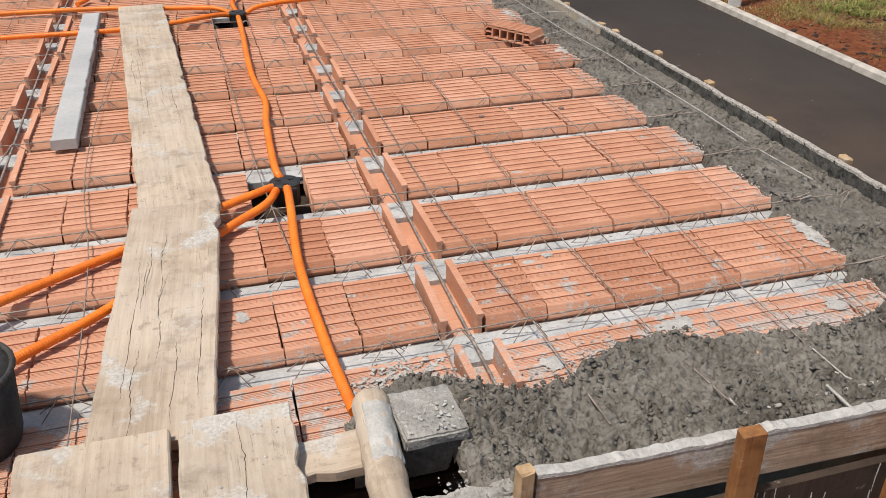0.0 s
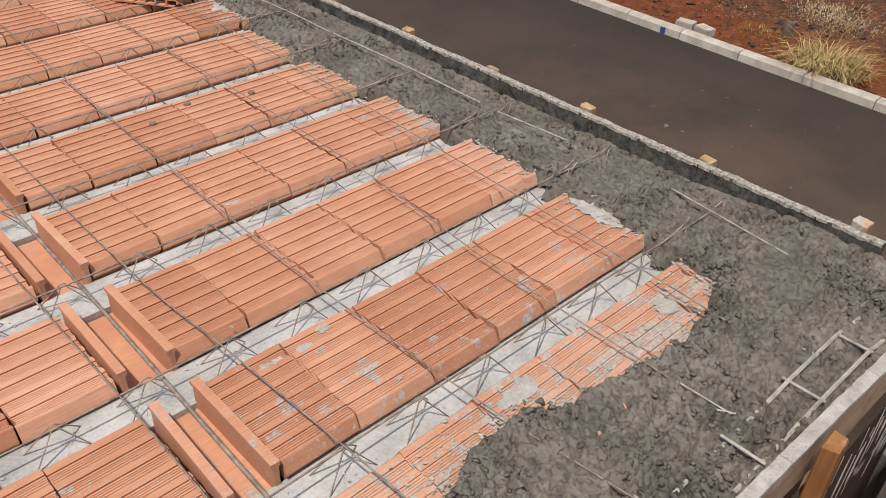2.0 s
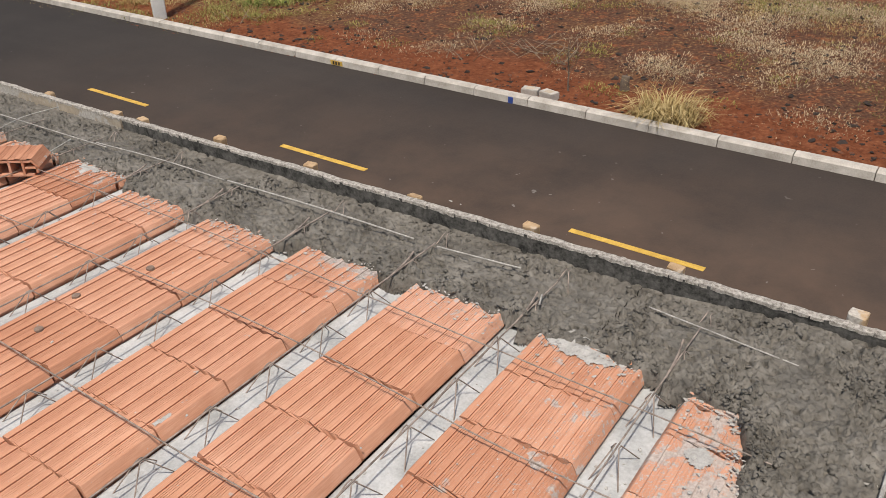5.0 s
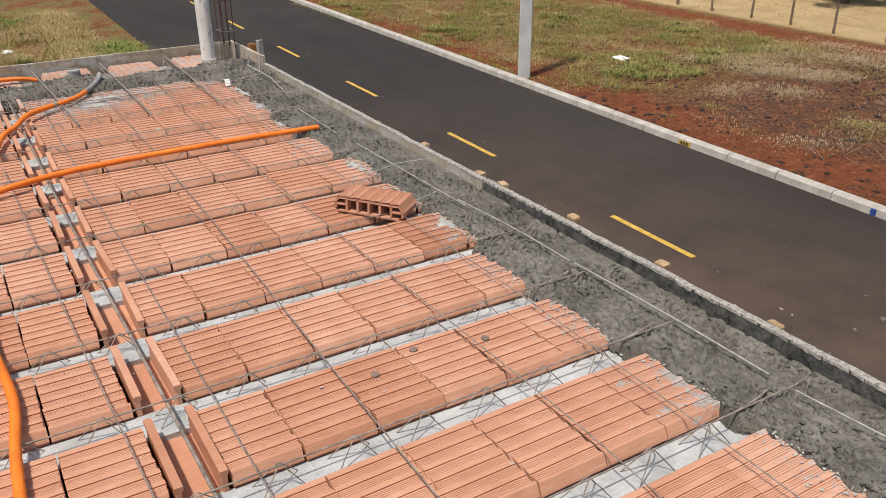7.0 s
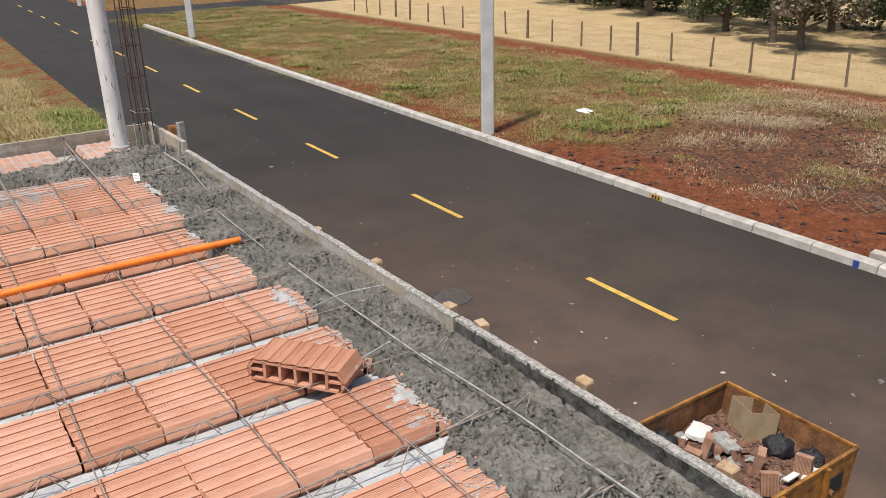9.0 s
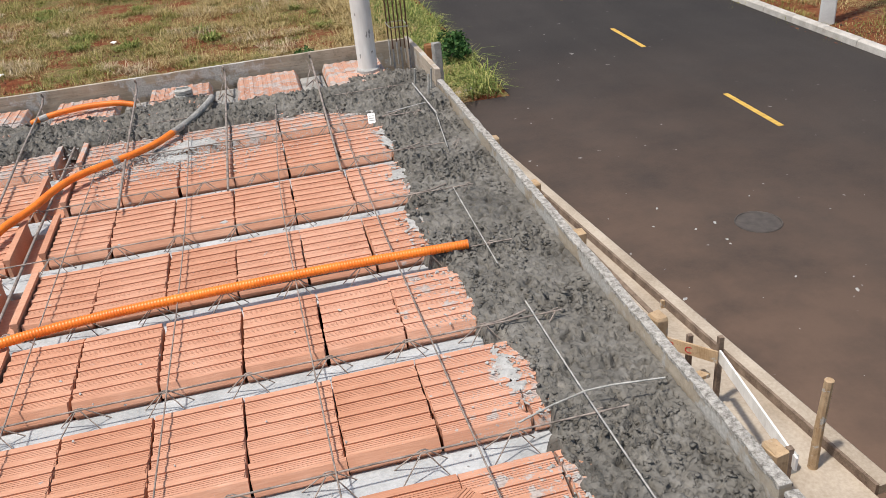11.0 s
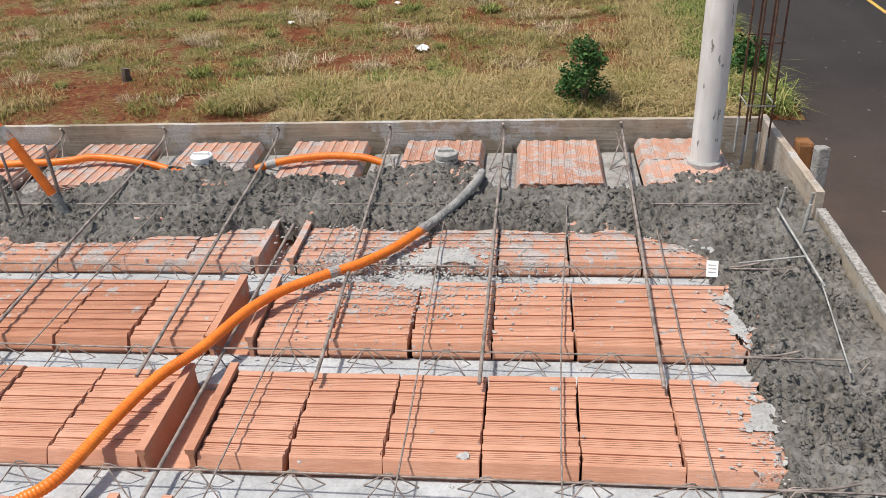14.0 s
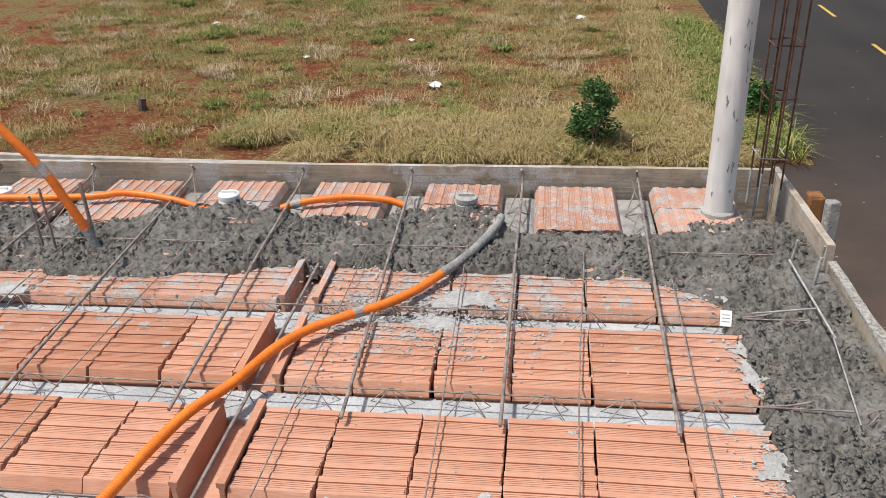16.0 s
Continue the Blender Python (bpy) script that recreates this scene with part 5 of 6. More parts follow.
for k in range(15):
    for a in range(25):
        q, ang = k / 14, radians(-35 + 125 * a / 24)
        wob = 0.02 * noise.noise((ang * 1.7, 3.0, 1.0))
        c = Vector((-0.389, -0.11, H + 0.060)).lerp(Vector((-0.403, -0.30, H + 0.059)), min(1, max(0, q + wob * 4)))
        edge = min(k, 14 - k, a, 24 - a)
        r = 0.0400 if edge == 0 else 0.0452 + 0.0035 * noise.noise((ang * 4, q * 9, 2.0))
        coat.v.append((c.x + r * math.sin(ang), c.y, c.z + r * math.cos(ang)))
for k in range(14):
    for a in range(24):
        i = k * 25 + a
        coat.f.append((i, i + 1, i + 26, i + 25))
part("cement_coat", coat, CEMENT, lg, "pale cement smear", smooth=True)
bk = thing("bucket", "black rubber mortar bucket standing on the blocks", "bucket")
bx, by = -1.262, 0.10
part("body", Geo().tube([(bx, by, H + 0.004), (bx, by, H + 0.03), (bx, by, H + 0.19), (bx, by, H + 0.20), (bx, by, H + 0.19), (bx, by, H + 0.05)], [0.105, 0.112, 0.128, 0.130, 0.122, 0.105], 28), RUBBER, bk, smooth=True)
part("rim", Geo().tube([(bx + 0.128 * math.cos(a * 0.2244), by + 0.128 * math.sin(a * 0.2244), H + 0.198) for a in range(29)], 0.007, 6), RUBBER, bk, smooth=True)
part("mortar", Geo().tube([(bx, by, H + 0.10), (bx, by, H + 0.16)], [0.108, 0.116], 24), WET, bk)

# ---- lower roof and wall past the front corner ----
tagged(part("lower_slab", Geo().box((1.95, -1.56, 5.305), (0.72, 1.9, 0.09)), APRON), "rough pale concrete slab one step lower", "slab", kind="structure")
tagged(part("slab_edge", rough_block((0.15, 1.95, 0.035), 0.03, 0.003, 31), CEMENT, at=pose(1.578, -1.50, 5.338)), "white cement edge of the lower slab", "slab edge", kind="structure")
for i in range(4):
    tagged(part("form_panel", Geo().box((1.535, -0.79 - 0.33 * i, 5.145), (0.03, 0.322, 0.23)), FORM_AMBER), "amber-brown plywood form panel under the slab edge", "form panel", "form panels")
sw = thing("side_wall", "red hollow brick wall below the lower slab", "wall", "structure")
ribs = []
for i in range(13):
    z0 = 0.185 * i / 13
    ribs += [(0.0, z0), (0.0, z0 + 0.0088), (0.009, z0 + 0.0125), (0.009, z0 + 0.0135)]
br = Geo().prism(ribs + [(0.09, 0.185), (0.09, 0.0)], 0.0, 0.38, "y").mesh("brick")
# brick red darkened by half, with the shade below the slab edge in the colour
BRICK_SHADED = simple("shaded_brick", (0.16, 0.052, 0.030), (0.30, 0.115, 0.068), 7, 110, 0.85, 0.4)
for r in range(7):
    for c in range(6):
        part("brick", br, BRICK_SHADED, sw, at=pose(1.50, -0.95 - 0.395 * c + (0.2 if r % 2 else 0) + 0.03, 4.85 - 0.2 * r))
part("mortar", Geo().box((1.56, -1.7, 4.3), (0.07, 2.5, 1.55)), DARK_WALL, sw)
tagged(part("beam_side", Geo().box((1.5, -0.56, 4.6), (0.30, 0.10, 1.4)), DARK_WALL), "grey concrete column at the front corner", "column", kind="structure")
ef = thing("beam_formwork", "narrow beam formwork with cement in the bottom reaching towards the street", "formwork")
part("form_side", Geo().box((2.235, -0.482, 5.535), (0.85, 0.022, 0.17)), PLANK, ef)
part("form_side", Geo().box((2.235, -0.612, 5.535), (0.85, 0.022, 0.17)), PLANK, ef)
part("end_panel", Geo().box((1.80, -0.547, 5.44), (0.02, 0.152, 0.36)), FORM_Y, ef, "cement-smeared end panel")
part("fill", rough_block((0.82, 0.104, 0.10), 0.03, 0.003, 21), STRIP, ef, at=pose(2.24, -0.547, 5.555))
for z in (5.57,):
    for q in (-0.515, -0.58):
        part("bar", Geo().tube([(2.3, q, z + 0.03), (2.60, q, z + 0.035), (2.62, q, z + 0.38)], 0.005, 6), RUST, ef)
        part("bar", Geo().tube([(2.3, q + 0.02, z + 0.03), (2.54, q + 0.02, z + 0.035), (2.55, q + 0.02, z + 0.36)], 0.005, 6), RUST, ef)
bw = thing("parapet_wall", "red ribbed hollow brick wall along the lower roof", "wall", "structure")
for r in range(1):
    for c in range(5):
        part("brick", br, BRICK_SHADED, bw, at=pose(2.30, -1.12 - 0.395 * c + (0.2 if r % 2 else 0), 5.30 + 0.2 * r))
tagged(part("corner_panel", Geo().box((1.715, -0.352, 5.515), (0.022, 0.235, 0.33)), FORM_Y), "cement-smeared form panel at the front corner", "form panel")

# ---- kerb of the neighbouring lot, litter on it ----
lk = thing("lot_kerb", "pale grey concrete kerb along the neighbouring lot", "kerb", "structure")
lkm = Geo().prism([(-0.08, -0.05), (0.08, -0.05), (0.07, 0.14), (0.05, 0.16), (-0.05, 0.16), (-0.07, 0.14)], 0.004, 1.196, "x").mesh("kerb_stone")
for k in range(20):
    part("kerb_stone", lkm, KERB, lk, at=pose(-22.0 + 1.2 * k, 21.55 - 0.0667 * k + rnd.uniform(-0.01, 0.01), rnd.uniform(-0.008, 0.008), 0, 0, -3.2))
for k in range(2):
    part("kerb_stone", lkm, KERB, lk, at=pose(3.75 + 1.09 * k, 20.95 + 0.49 * k, 0, 0, 0, 24.2))
for lx, ly, sz in ((-12.78, 36.5, 0.28), (-2.6, 27.4, 0.30), (1.1, 21.6, 0.24), (2.0, 37.2, 0.30), (-7.5, 31.0, 0.14), (-4.2, 33.5, 0.16)):
    g, r0 = Geo(), random.Random(int(lx * 10))
    for i in range(9):
        a = i * 0.7
        g.add([(0, 0, sz * 0.5), (sz * math.cos(a) * r0.uniform(0.5, 1), sz * math.sin(a) * r0.uniform(0.5, 1), r0.uniform(0.0, sz * 0.4)), (sz * math.cos(a + 0.75) * r0.uniform(0.5, 1), sz * math.sin(a + 0.75) * r0.uniform(0.5, 1), r0.uniform(0.0, sz * 0.4))], [(0, 1, 2)])
    tagged(part("litter_scrap", g, PAPER, at=pose(lx, ly, 0.04)), "crumpled white scrap of litter in the lot's grass", "litter", "litter in the lot")

# ---- street side: batter boards, skip ----
rl = thing("kerb_form", "weathered brown board on edge along the pavement", "form board")
part("board", Geo().prism([(-0.02, -0.02), (0.02, -0.02), (0.02, 0.17), (-0.02, 0.17)], -6.0, 7.4, "y"), POST, rl, at=pose(5.62, 13.06, 0, 0, 0, 5.3))
part("kerb_strip", Geo().prism([(0.03, -0.02), (0.25, -0.02), (0.24, 0.12), (0.22, 0.135), (0.03, 0.14)], -6.0, 7.4, "y"), APRON, rl, "sandy pale concrete kerb", at=pose(5.62, 13.06, 0, 0, 0, 5.3))
part("batten", Geo().prism([(-0.04, 0.04), (0.03, 0.04), (0.03, 0.075), (-0.04, 0.075)], -3.0, 3.6, "y"), POST, rl, at=pose(5.40, 13.6, 0, 0, 0, 3.2))
for d in (-2.0, 2.0, 5.6):
    part("peg", Geo().box((5.57 - d * 0.092, 13.06 + d, 0.07), (0.05, 0.05, 0.2)), PEG_PALE, rl)
tagged(part("round_post", Geo().tube([(5.80, 7.62, 0.0), (5.80, 7.62, 0.6), (5.81, 7.60, 1.25)], [0.055, 0.052, 0.05], 10), PEG_PALE), "round peeled timber post by the pavement", "post")
tagged(part("concrete_block", bevel(Geo().box((5.45, 7.75, 0.15), (0.3, 0.3, 0.3)).mesh("concrete_block"), 0.015), CEMENT), "stained concrete block beside the post", "concrete block")
bb = thing("batter_board", "pale batter boards with red letters nailed to stakes", "batter board")


def strut(a, b, w, t, mat, parent, name, label=""):
    a, b = Vector(a), Vector(b)
    m = (b - a).to_track_quat("Y", "Z").to_matrix()
    return part(name, Geo().box((a + b) / 2, (t, (b - a).length, w), m), mat, parent, label)


strut((4.62, 9.52, 0.87), (5.26, 8.77, 0.87), 0.16, 0.025, PEG_PALE, bb, "board")
strut((5.30, 8.80, 0.86), (5.08, 7.0, 0.86), 0.16, 0.025, PVC_DIRTY, bb, "board", "white painted board")
strut((4.35, 8.8, 0.52), (5.25, 8.95, 0.52), 0.05, 0.12, PEG_PALE, bb, "brace")
for px, py, ht in ((5.09, 9.12, 1.0), (5.36, 8.90, 1.05), (4.55, 9.64, 1.0), (5.06, 7.1, 1.0)):
    part("stake", Geo().box((px, py, ht / 2), (0.06, 0.06, ht)), POST, bb)
for ch, q in (("B", 0.40), ("C", 0.60)):
    cu = bpy.data.curves.new("letter", "FONT")
    cu.body, cu.size, cu.extrude = ch, 0.13, 0.001
    lt = new("letter", cu)
    p = Vector((4.62, 9.52, 0.82)).lerp(Vector((5.26, 8.77, 0.82)), q) + Vector((-0.72, -0.70, 0)) * 0.02
    ang = math.degrees(math.atan2(8.55 - 9.33, 5.16 - 4.40))
    lt.matrix_basis = pose(p.x, p.y, p.z, 90, 0, ang)
    cu.materials.append(INK)
    lt.parent = bb
    lt["label"] = "red painted letter"
soil_curb = tagged(part("garden_edge", Geo().prism([(-0.06, 0.0), (0.06, 0.0), (0.05, 0.18), (-0.05, 0.18)], -3.2, 0.6, "y"), KERB, at=pose(4.55, 8.0, 0.05, 0, 0, 28)), "low pale concrete edging by the red soil", "edging")

sk = thing("skip", "rusty yellow skip heaped with rubble parked on the street", "skip")
SX0, SX1, SY0, SY1, SZ = 5.75, 8.30, 4.70, 6.46, 1.25
fx = 0.22


def plate(pts, mat, name, label=""):
    n = len(pts)
    nrm = (Vector(pts[1]) - Vector(pts[0])).cross(Vector(pts[-1]) - Vector(pts[0])).normalized() * 0.012
    g = Geo().add([Vector(p) - nrm for p in pts] + [Vector(p) + nrm for p in pts], [tuple(range(n)), tuple(range(2 * n - 1, n - 1, -1))] + [(i, i + n, (i + 1) % n + n, (i + 1) % n) for i in range(n)])
    return part(name, g, mat, sk, label)


xa, xb, XK, ZL = SX0 + fx * 2, SX1 - fx, 6.50, 0.74     # the sides drop from XK to the low loading end
plate([(SX0, SY0, ZL), (XK, SY0, SZ), (SX1, SY0, SZ), (xb, SY0, 0.08), (xa, SY0, 0.08)], RUSTY_PAINT, "side_plate")
plate([(SX0, SY1, ZL), (XK, SY1, SZ), (SX1, SY1, SZ), (xb, SY1, 0.08), (xa, SY1, 0.08)], RUST_PLATE, "side_plate", "rusty inner side")
plate([(SX1, SY0, SZ), (SX1, SY1, SZ), (xb, SY1, 0.08), (xb, SY0, 0.08)], RUST_PLATE, "end_plate")
plate([(SX0, SY0, ZL), (SX0, SY1, ZL), (xa, SY1, 0.08), (xa, SY0, 0.08)], RUST_PLATE, "end_plate")
plate([(xa, SY0, 0.08), (xb, SY0, 0.08), (xb, SY1, 0.08), (xa, SY1, 0.08)], RUST_PLATE, "bottom_plate")
for a, b in (((XK, SY0, SZ), (SX1, SY0, SZ)), ((XK, SY1, SZ), (SX1, SY1, SZ)), ((SX1, SY0, SZ), (SX1, SY1, SZ)), ((SX0, SY0, ZL), (SX0, SY1, ZL)), ((SX0, SY0, ZL), (XK, SY0, SZ)), ((SX0, SY1, ZL), (XK, SY1, SZ))):
    strut(a, b, 0.04, 0.04, RUSTY_PAINT, sk, "rim_tube")
for xv in (6.9, 7.7):
    strut((xv, SY0 - 0.03, 0.1), (xv, SY0 - 0.03, SZ), 0.06, 0.05, RUSTY_PAINT, sk, "stiffener")
for q in (0.3, 0.7):
    part("emblem", Geo().box((SX0 + 2.5 * q + 0.4, SY0 - 0.018, 0.95), (0.3, 0.008, 0.22)), BLACK_INK, sk, "dark painted shape")
for py in (SY0, SY1):
    part("lug", Geo().tube([(SX1 - 0.5, py + (0.08 if py == SY1 else -0.08), 0.9), (SX1 - 0.5, py, 0.9)], 0.04, 10), RUST_PLATE, sk)
heap = Geo()
nx, ny = 46, 32
hx0, hx1, hy0, hy1 = SX0 + 0.14, SX1 - 0.10, SY0 + 0.03, SY1 - 0.03
for j in range(ny + 1):
    for i in range(nx + 1):
        x, y = hx0 + (hx1 - hx0) * i / nx, hy0 + (hy1 - hy0) * j / ny
        heap.v.append((x, y, 0.88 - 0.32 * max(0.0, 6.7 - x) + 0.10 * (1 - abs(y - 5.6)) + 0.10 * noise.noise((x * 1.7, y * 1.7, 0)) + 0.06 * noise.noise((x * 6, y * 6, 3)) + 0.03 * noise.noise((x * 17, y * 17, 5))))
for j in range(ny):
    for i in range(nx):
        a = j * (nx + 1) + i
        heap.f.append((a, a + 1, a + nx + 2, a + nx + 1))
RUBBLE = simple("rubble_soil", (0.060, 0.028, 0.018), (0.22, 0.125, 0.09), 14, 70, 0.95, 0.8, 0.02)
tagged(part("rubble_heap", heap, RUBBLE), "brown rubble and soil filling the skip", "rubble", kind="stuff")
bits = (Geo(), Geo())
for i in range(2600):
    x, y = rnd.uniform(6.3, 8.15), rnd.uniform(4.78, 6.4)
    z = 0.88 - 0.32 * max(0.0, 6.7 - x) + 0.10 * (1 - abs(y - 5.6)) + 0.10 * noise.noise((x * 1.7, y * 1.7, 0)) + 0.06 * noise.noise((x * 6, y * 6, 3)) + 0.03 * noise.noise((x * 17, y * 17, 5))
    add_crumb(x, y, z + 0.004, 0.008 + 0.035 * rnd.random() ** 3, bits[i % 3 == 0])
tagged(part("brick_bits", bits[0], RUBBLE_CLAY), "small broken red brick bits on the rubble", "rubble", kind="stuff")
tagged(part("mortar_bits", bits[1], RUBBLE), "small brown mortar bits on the rubble", "rubble", kind="stuff")
shard_mats = [(RUBBLE_CLAY, "broken orange clay brick piece on the rubble"), (CEMENT_DARK, "broken grey mortar piece on the rubble"), (PLANK, "splintered plank piece on the rubble"), (PAPER, "crumpled white sack on the rubble")]
for i in range(70):
    x, y = rnd.uniform(6.5, 8.0), rnd.uniform(4.85, 6.3)
    mt, lb = shard_mats[0] if i % 10 < 5 else shard_mats[1] if i % 10 < 9 else shard_mats[2 + (i // 10) % 2]
    sz = (rnd.uniform(0.06, 0.2), rnd.uniform(0.05, 0.14), rnd.uniform(0.025, 0.06))
    m = Geo().box((0, 0, 0), sz).mesh("rubble_piece")
    for v in m.vertices:
        v.co += Vector([rnd.uniform(-0.02, 0.02) for _ in range(3)])
    tagged(part("rubble_piece", m, mt, at=pose(x, y, 0.94 + 0.10 * (1 - abs(y - 5.6)) - 0.05 + rnd.uniform(-0.03, 0.03), rnd.uniform(-35, 35), rnd.uniform(-35, 35), rnd.uniform(0, 180))), lb, "rubble", "rubble pieces")


BRICK_PALE = simple("dusty_brick", (0.26, 0.135, 0.085), (0.44, 0.25, 0.17), 9, 80, 0.9, 0.4)
hb = Geo().prism(ribs + [(0.09, 0.185), (0.09, 0.0)], 0.0, 0.26, "y").mesh("brick_piece")
for x, y, z, rx, ry, rz in ((7.05, 5.0, 0.98, 84, 12, 40), (7.35, 5.25, 0.97, 88, -10, 120), (6.95, 5.75, 0.96, 82, 10, 200), (7.62, 5.02, 0.99, 88, 8, 15), (7.2, 5.95, 0.97, 80, 12, 300), (6.75, 5.35, 0.95, 84, 0, 80)):
    tagged(part("brick_piece", hb, BRICK_PALE, at=pose(x, y, z, rx, ry, rz)), "broken ribbed clay brick lying on the rubble", "brick", "bricks in the skip")
for x, y, rz in ((7.72, 4.86, 12), (7.80, 4.93, 20), (7.66, 4.98, 4)):
    tagged(part("painted_board", Geo().box((0, 0, 0), (0.5, 0.07, 0.02)), PVC_DIRTY, at=pose(x, y, 1.03, 0, 4, rz)), "strip of white painted board on the rubble", "board", "boards in the skip")
sack_me = rough_block((0.40, 0.24, 0.06), 0.035, 0.012, 44)
tagged(part("paper_sack", sack_me, PVC_DIRTY, at=pose(7.45, 6.18, 1.00, 6, 8, 25)), "crumpled white cement sack on the rubble", "sack")
sack_me = rough_block((0.36, 0.28, 0.05), 0.035, 0.010, 47)
tagged(part("paper_sack", sack_me, CEMENT_DARK, at=pose(7.55, 5.85, 0.99, 10, -6, 80)), "crumpled grey cement sack on the rubble", "sack")


def trash_bag(x, y, z, r, seed):
    bm = bmesh.new()
    bmesh.ops.create_icosphere(bm, subdivisions=4, radius=1)
    for v in bm.verts:
        k = 1 + 0.24 * noise.noise((v.co.x * 2 + seed, v.co.y * 2, v.co.z * 2)) + 0.05 * noise.noise((v.co.x * 15 + seed, v.co.y * 15, v.co.z * 5)) + 0.10 * noise.noise((v.co.x * 7 + seed, v.co.y * 7, v.co.z * 7))
        v.co = Vector((v.co.x * r * k, v.co.y * r * k, max(-0.45, v.co.z) * r * k * 0.85))
    me = bpy.data.meshes.new("trash_bag")
    bm.to_mesh(me)
    bm.free()
    me.polygons.foreach_set("use_smooth", [True] * len(me.polygons))
    ob = thing("trash_bag", "tied black plastic rubbish bag on the rubble", "trash bag", group="trash bags", at=pose(x, y, z))
    sack = part("sack", me, BAG, ob)
    part("knot", Geo().tube([(0, 0, r * 0.72), (0.02, 0, r * 0.95), (0.05, 0.01, r * 0.98)], [0.03, 0.014, 0.022], 8), BAG, sack)


trash_bag(6.95, 6.28, 0.98, 0.16, 1)
trash_bag(7.94, 5.42, 1.0, 0.17, 5)
trash_bag(8.0, 5.05, 1.0, 0.16, 9)
cb = thing("cardboard_box", "open brown cardboard box on the rubble", "box", at=pose(8.0, 5.86, 0.90, 10, 8, 62))
for c, s in (((0.25, 0, 0.2), (0.01, 0.36, 0.4)), ((-0.25, 0, 0.2), (0.01, 0.36, 0.4)), ((0, 0.18, 0.2), (0.5, 0.01, 0.4)), ((0, -0.18, 0.2), (0.5, 0.01, 0.4)), ((0, 0, 0.01), (0.5, 0.36, 0.01))):
    part("panel", Geo().box(c, s), CARD, cb)
tagged(part("green_net", Geo().tube(curve([(6.38 + 0.14 * math.cos(i * 1.9), 6.08 + 0.13 * math.sin(i * 2.3), 0.92 + 0.05 * math.sin(i)) for i in range(40)], 0.03), 0.008, 5), NET), "tangle of green plastic net in the skip", "net")

stones = Geo()
for _ in range(90):
    add_crumb(5.6 + 5.5 * rnd.random() ** 1.5, rnd.uniform(1.0, 15.0), 0.018, 0.010 + 0.035 * rnd.random() ** 3, stones)
tagged(part("road_debris", stones, CEMENT_PALE), "pale crumbs of cement and stone on the asphalt", "debris", kind="stuff")

# ---- across the street ----
up = thing("utility_pole", "pale concrete utility pole at the far kerb", "utility pole")
part("shaft", Geo().prism([(-0.21, -0.08), (-0.18, -0.11), (0.18, -0.11), (0.21, -0.08), (0.21, 0.08), (0.18, 0.11), (-0.18, 0.11), (-0.21, 0.08)], 0.0, 9.0, "z"), POLE_C, up, at=pose(16.95, 23.0, 0, 0, 0, -30))
for yv in (55.0, 88.0):
    copy_thing(up, pose(0.8, yv - 21.9, 0))
fence = thing("wire_fence", "wire fence of weathered wooden posts beside the dry field", "fence")
y = -12.0
while y < 66:
    big = rnd.random() < 0.12
    h = (1.75 if big else 1.35) + rnd.uniform(-0.12, 0.12)
    r = 0.085 if big else 0.06
    px = 32.4 + 0.024 * y + rnd.uniform(-0.12, 0.12)
    lx, ly = rnd.uniform(-0.05, 0.05), rnd.uniform(-0.07, 0.07)
    part("post", Geo().tube([(px, y, -0.05), (px + lx * 0.5, y + ly * 0.5, h * 0.5), (px + lx, y + ly, h)], [r, r * 0.93, r * 0.85], 7), POST, fence)
    y += 2.3 + rnd.uniform(-0.15, 0.15)
for z in (0.45, 0.8, 1.15):
    part("wire", Geo().tube([(32.1, -12, z), (33.1, 30, z - 0.02), (34.0, 66, z)], 0.006, 4), STEEL, fence)
bag_g = Geo()
for i in range(10):
    a = i * 0.63
    bag_g.add([(0, 0, 0.16), (0.28 * math.cos(a), 0.4 * math.sin(a), rnd.uniform(0.02, 0.12)), (0.28 * math.cos(a + 0.66), 0.4 * math.sin(a + 0.66), rnd.uniform(0.02, 0.12))], [(0, 1, 2)])
tagged(part("litter_bag", bag_g, PAPER, at=pose(21.7, 23.3, 0.01)), "crumpled white plastic bag lying on the grass", "litter")
for yv, rz in ((8.95, 10), (8.45, -14)):
    pb = thing("loose_paver", "pale paver block lying behind the kerb", "paver", group="loose pavers", at=pose(16.6, yv, 0.0, 0, 0, rz))
    part("block", bevel(Geo().box((0, 0, 0.09), (0.28, 0.42, 0.18)).mesh("block"), 0.012), KERB, pb)
    part("stain", Geo().box((0.0, 0.0, 0.182), (0.18, 0.2, 0.004)), APRON, pb)
tagged(part("stump", Geo().tube([(18.05, 7.15, -0.02), (18.05, 7.16, 0.2), (18.07, 7.15, 0.34)], [0.13, 0.11, 0.10], 9), BARK), "short burnt tree stump in the burnt grass", "stump")
tagged(part("stump", Geo().tube([(-10.7, 25.0, -0.02), (-10.7, 25.0, 0.2), (-10.68, 25.02, 0.36)], [0.14, 0.12, 0.12], 9), BARK), "short dark stump in the grassy lot", "stump")


def branch_pile(x, y, seed, n, label):
    r = random.Random(seed)
    th = thing("branch_pile", label, "branches", group="dry branches")
    for i in range(n):
        a, L = r.uniform(0, 6.28), r.uniform(0.3, 1.1)
        p = Vector((x + r.uniform(-0.6, 0.6), y + r.uniform(-0.8, 0.8), 0.03))
        q = p + Vector((math.cos(a) * L * 0.5, math.sin(a) * L * 0.5, r.uniform(0.05, 0.35)))
        e = p + Vector((math.cos(a + 0.25) * L, math.sin(a + 0.25) * L, r.uniform(0.02, 0.5)))
        part("branch", Geo().tube([p, q, e], [0.012, 0.008, 0.003], 5), POST_PALE, th)
    return th


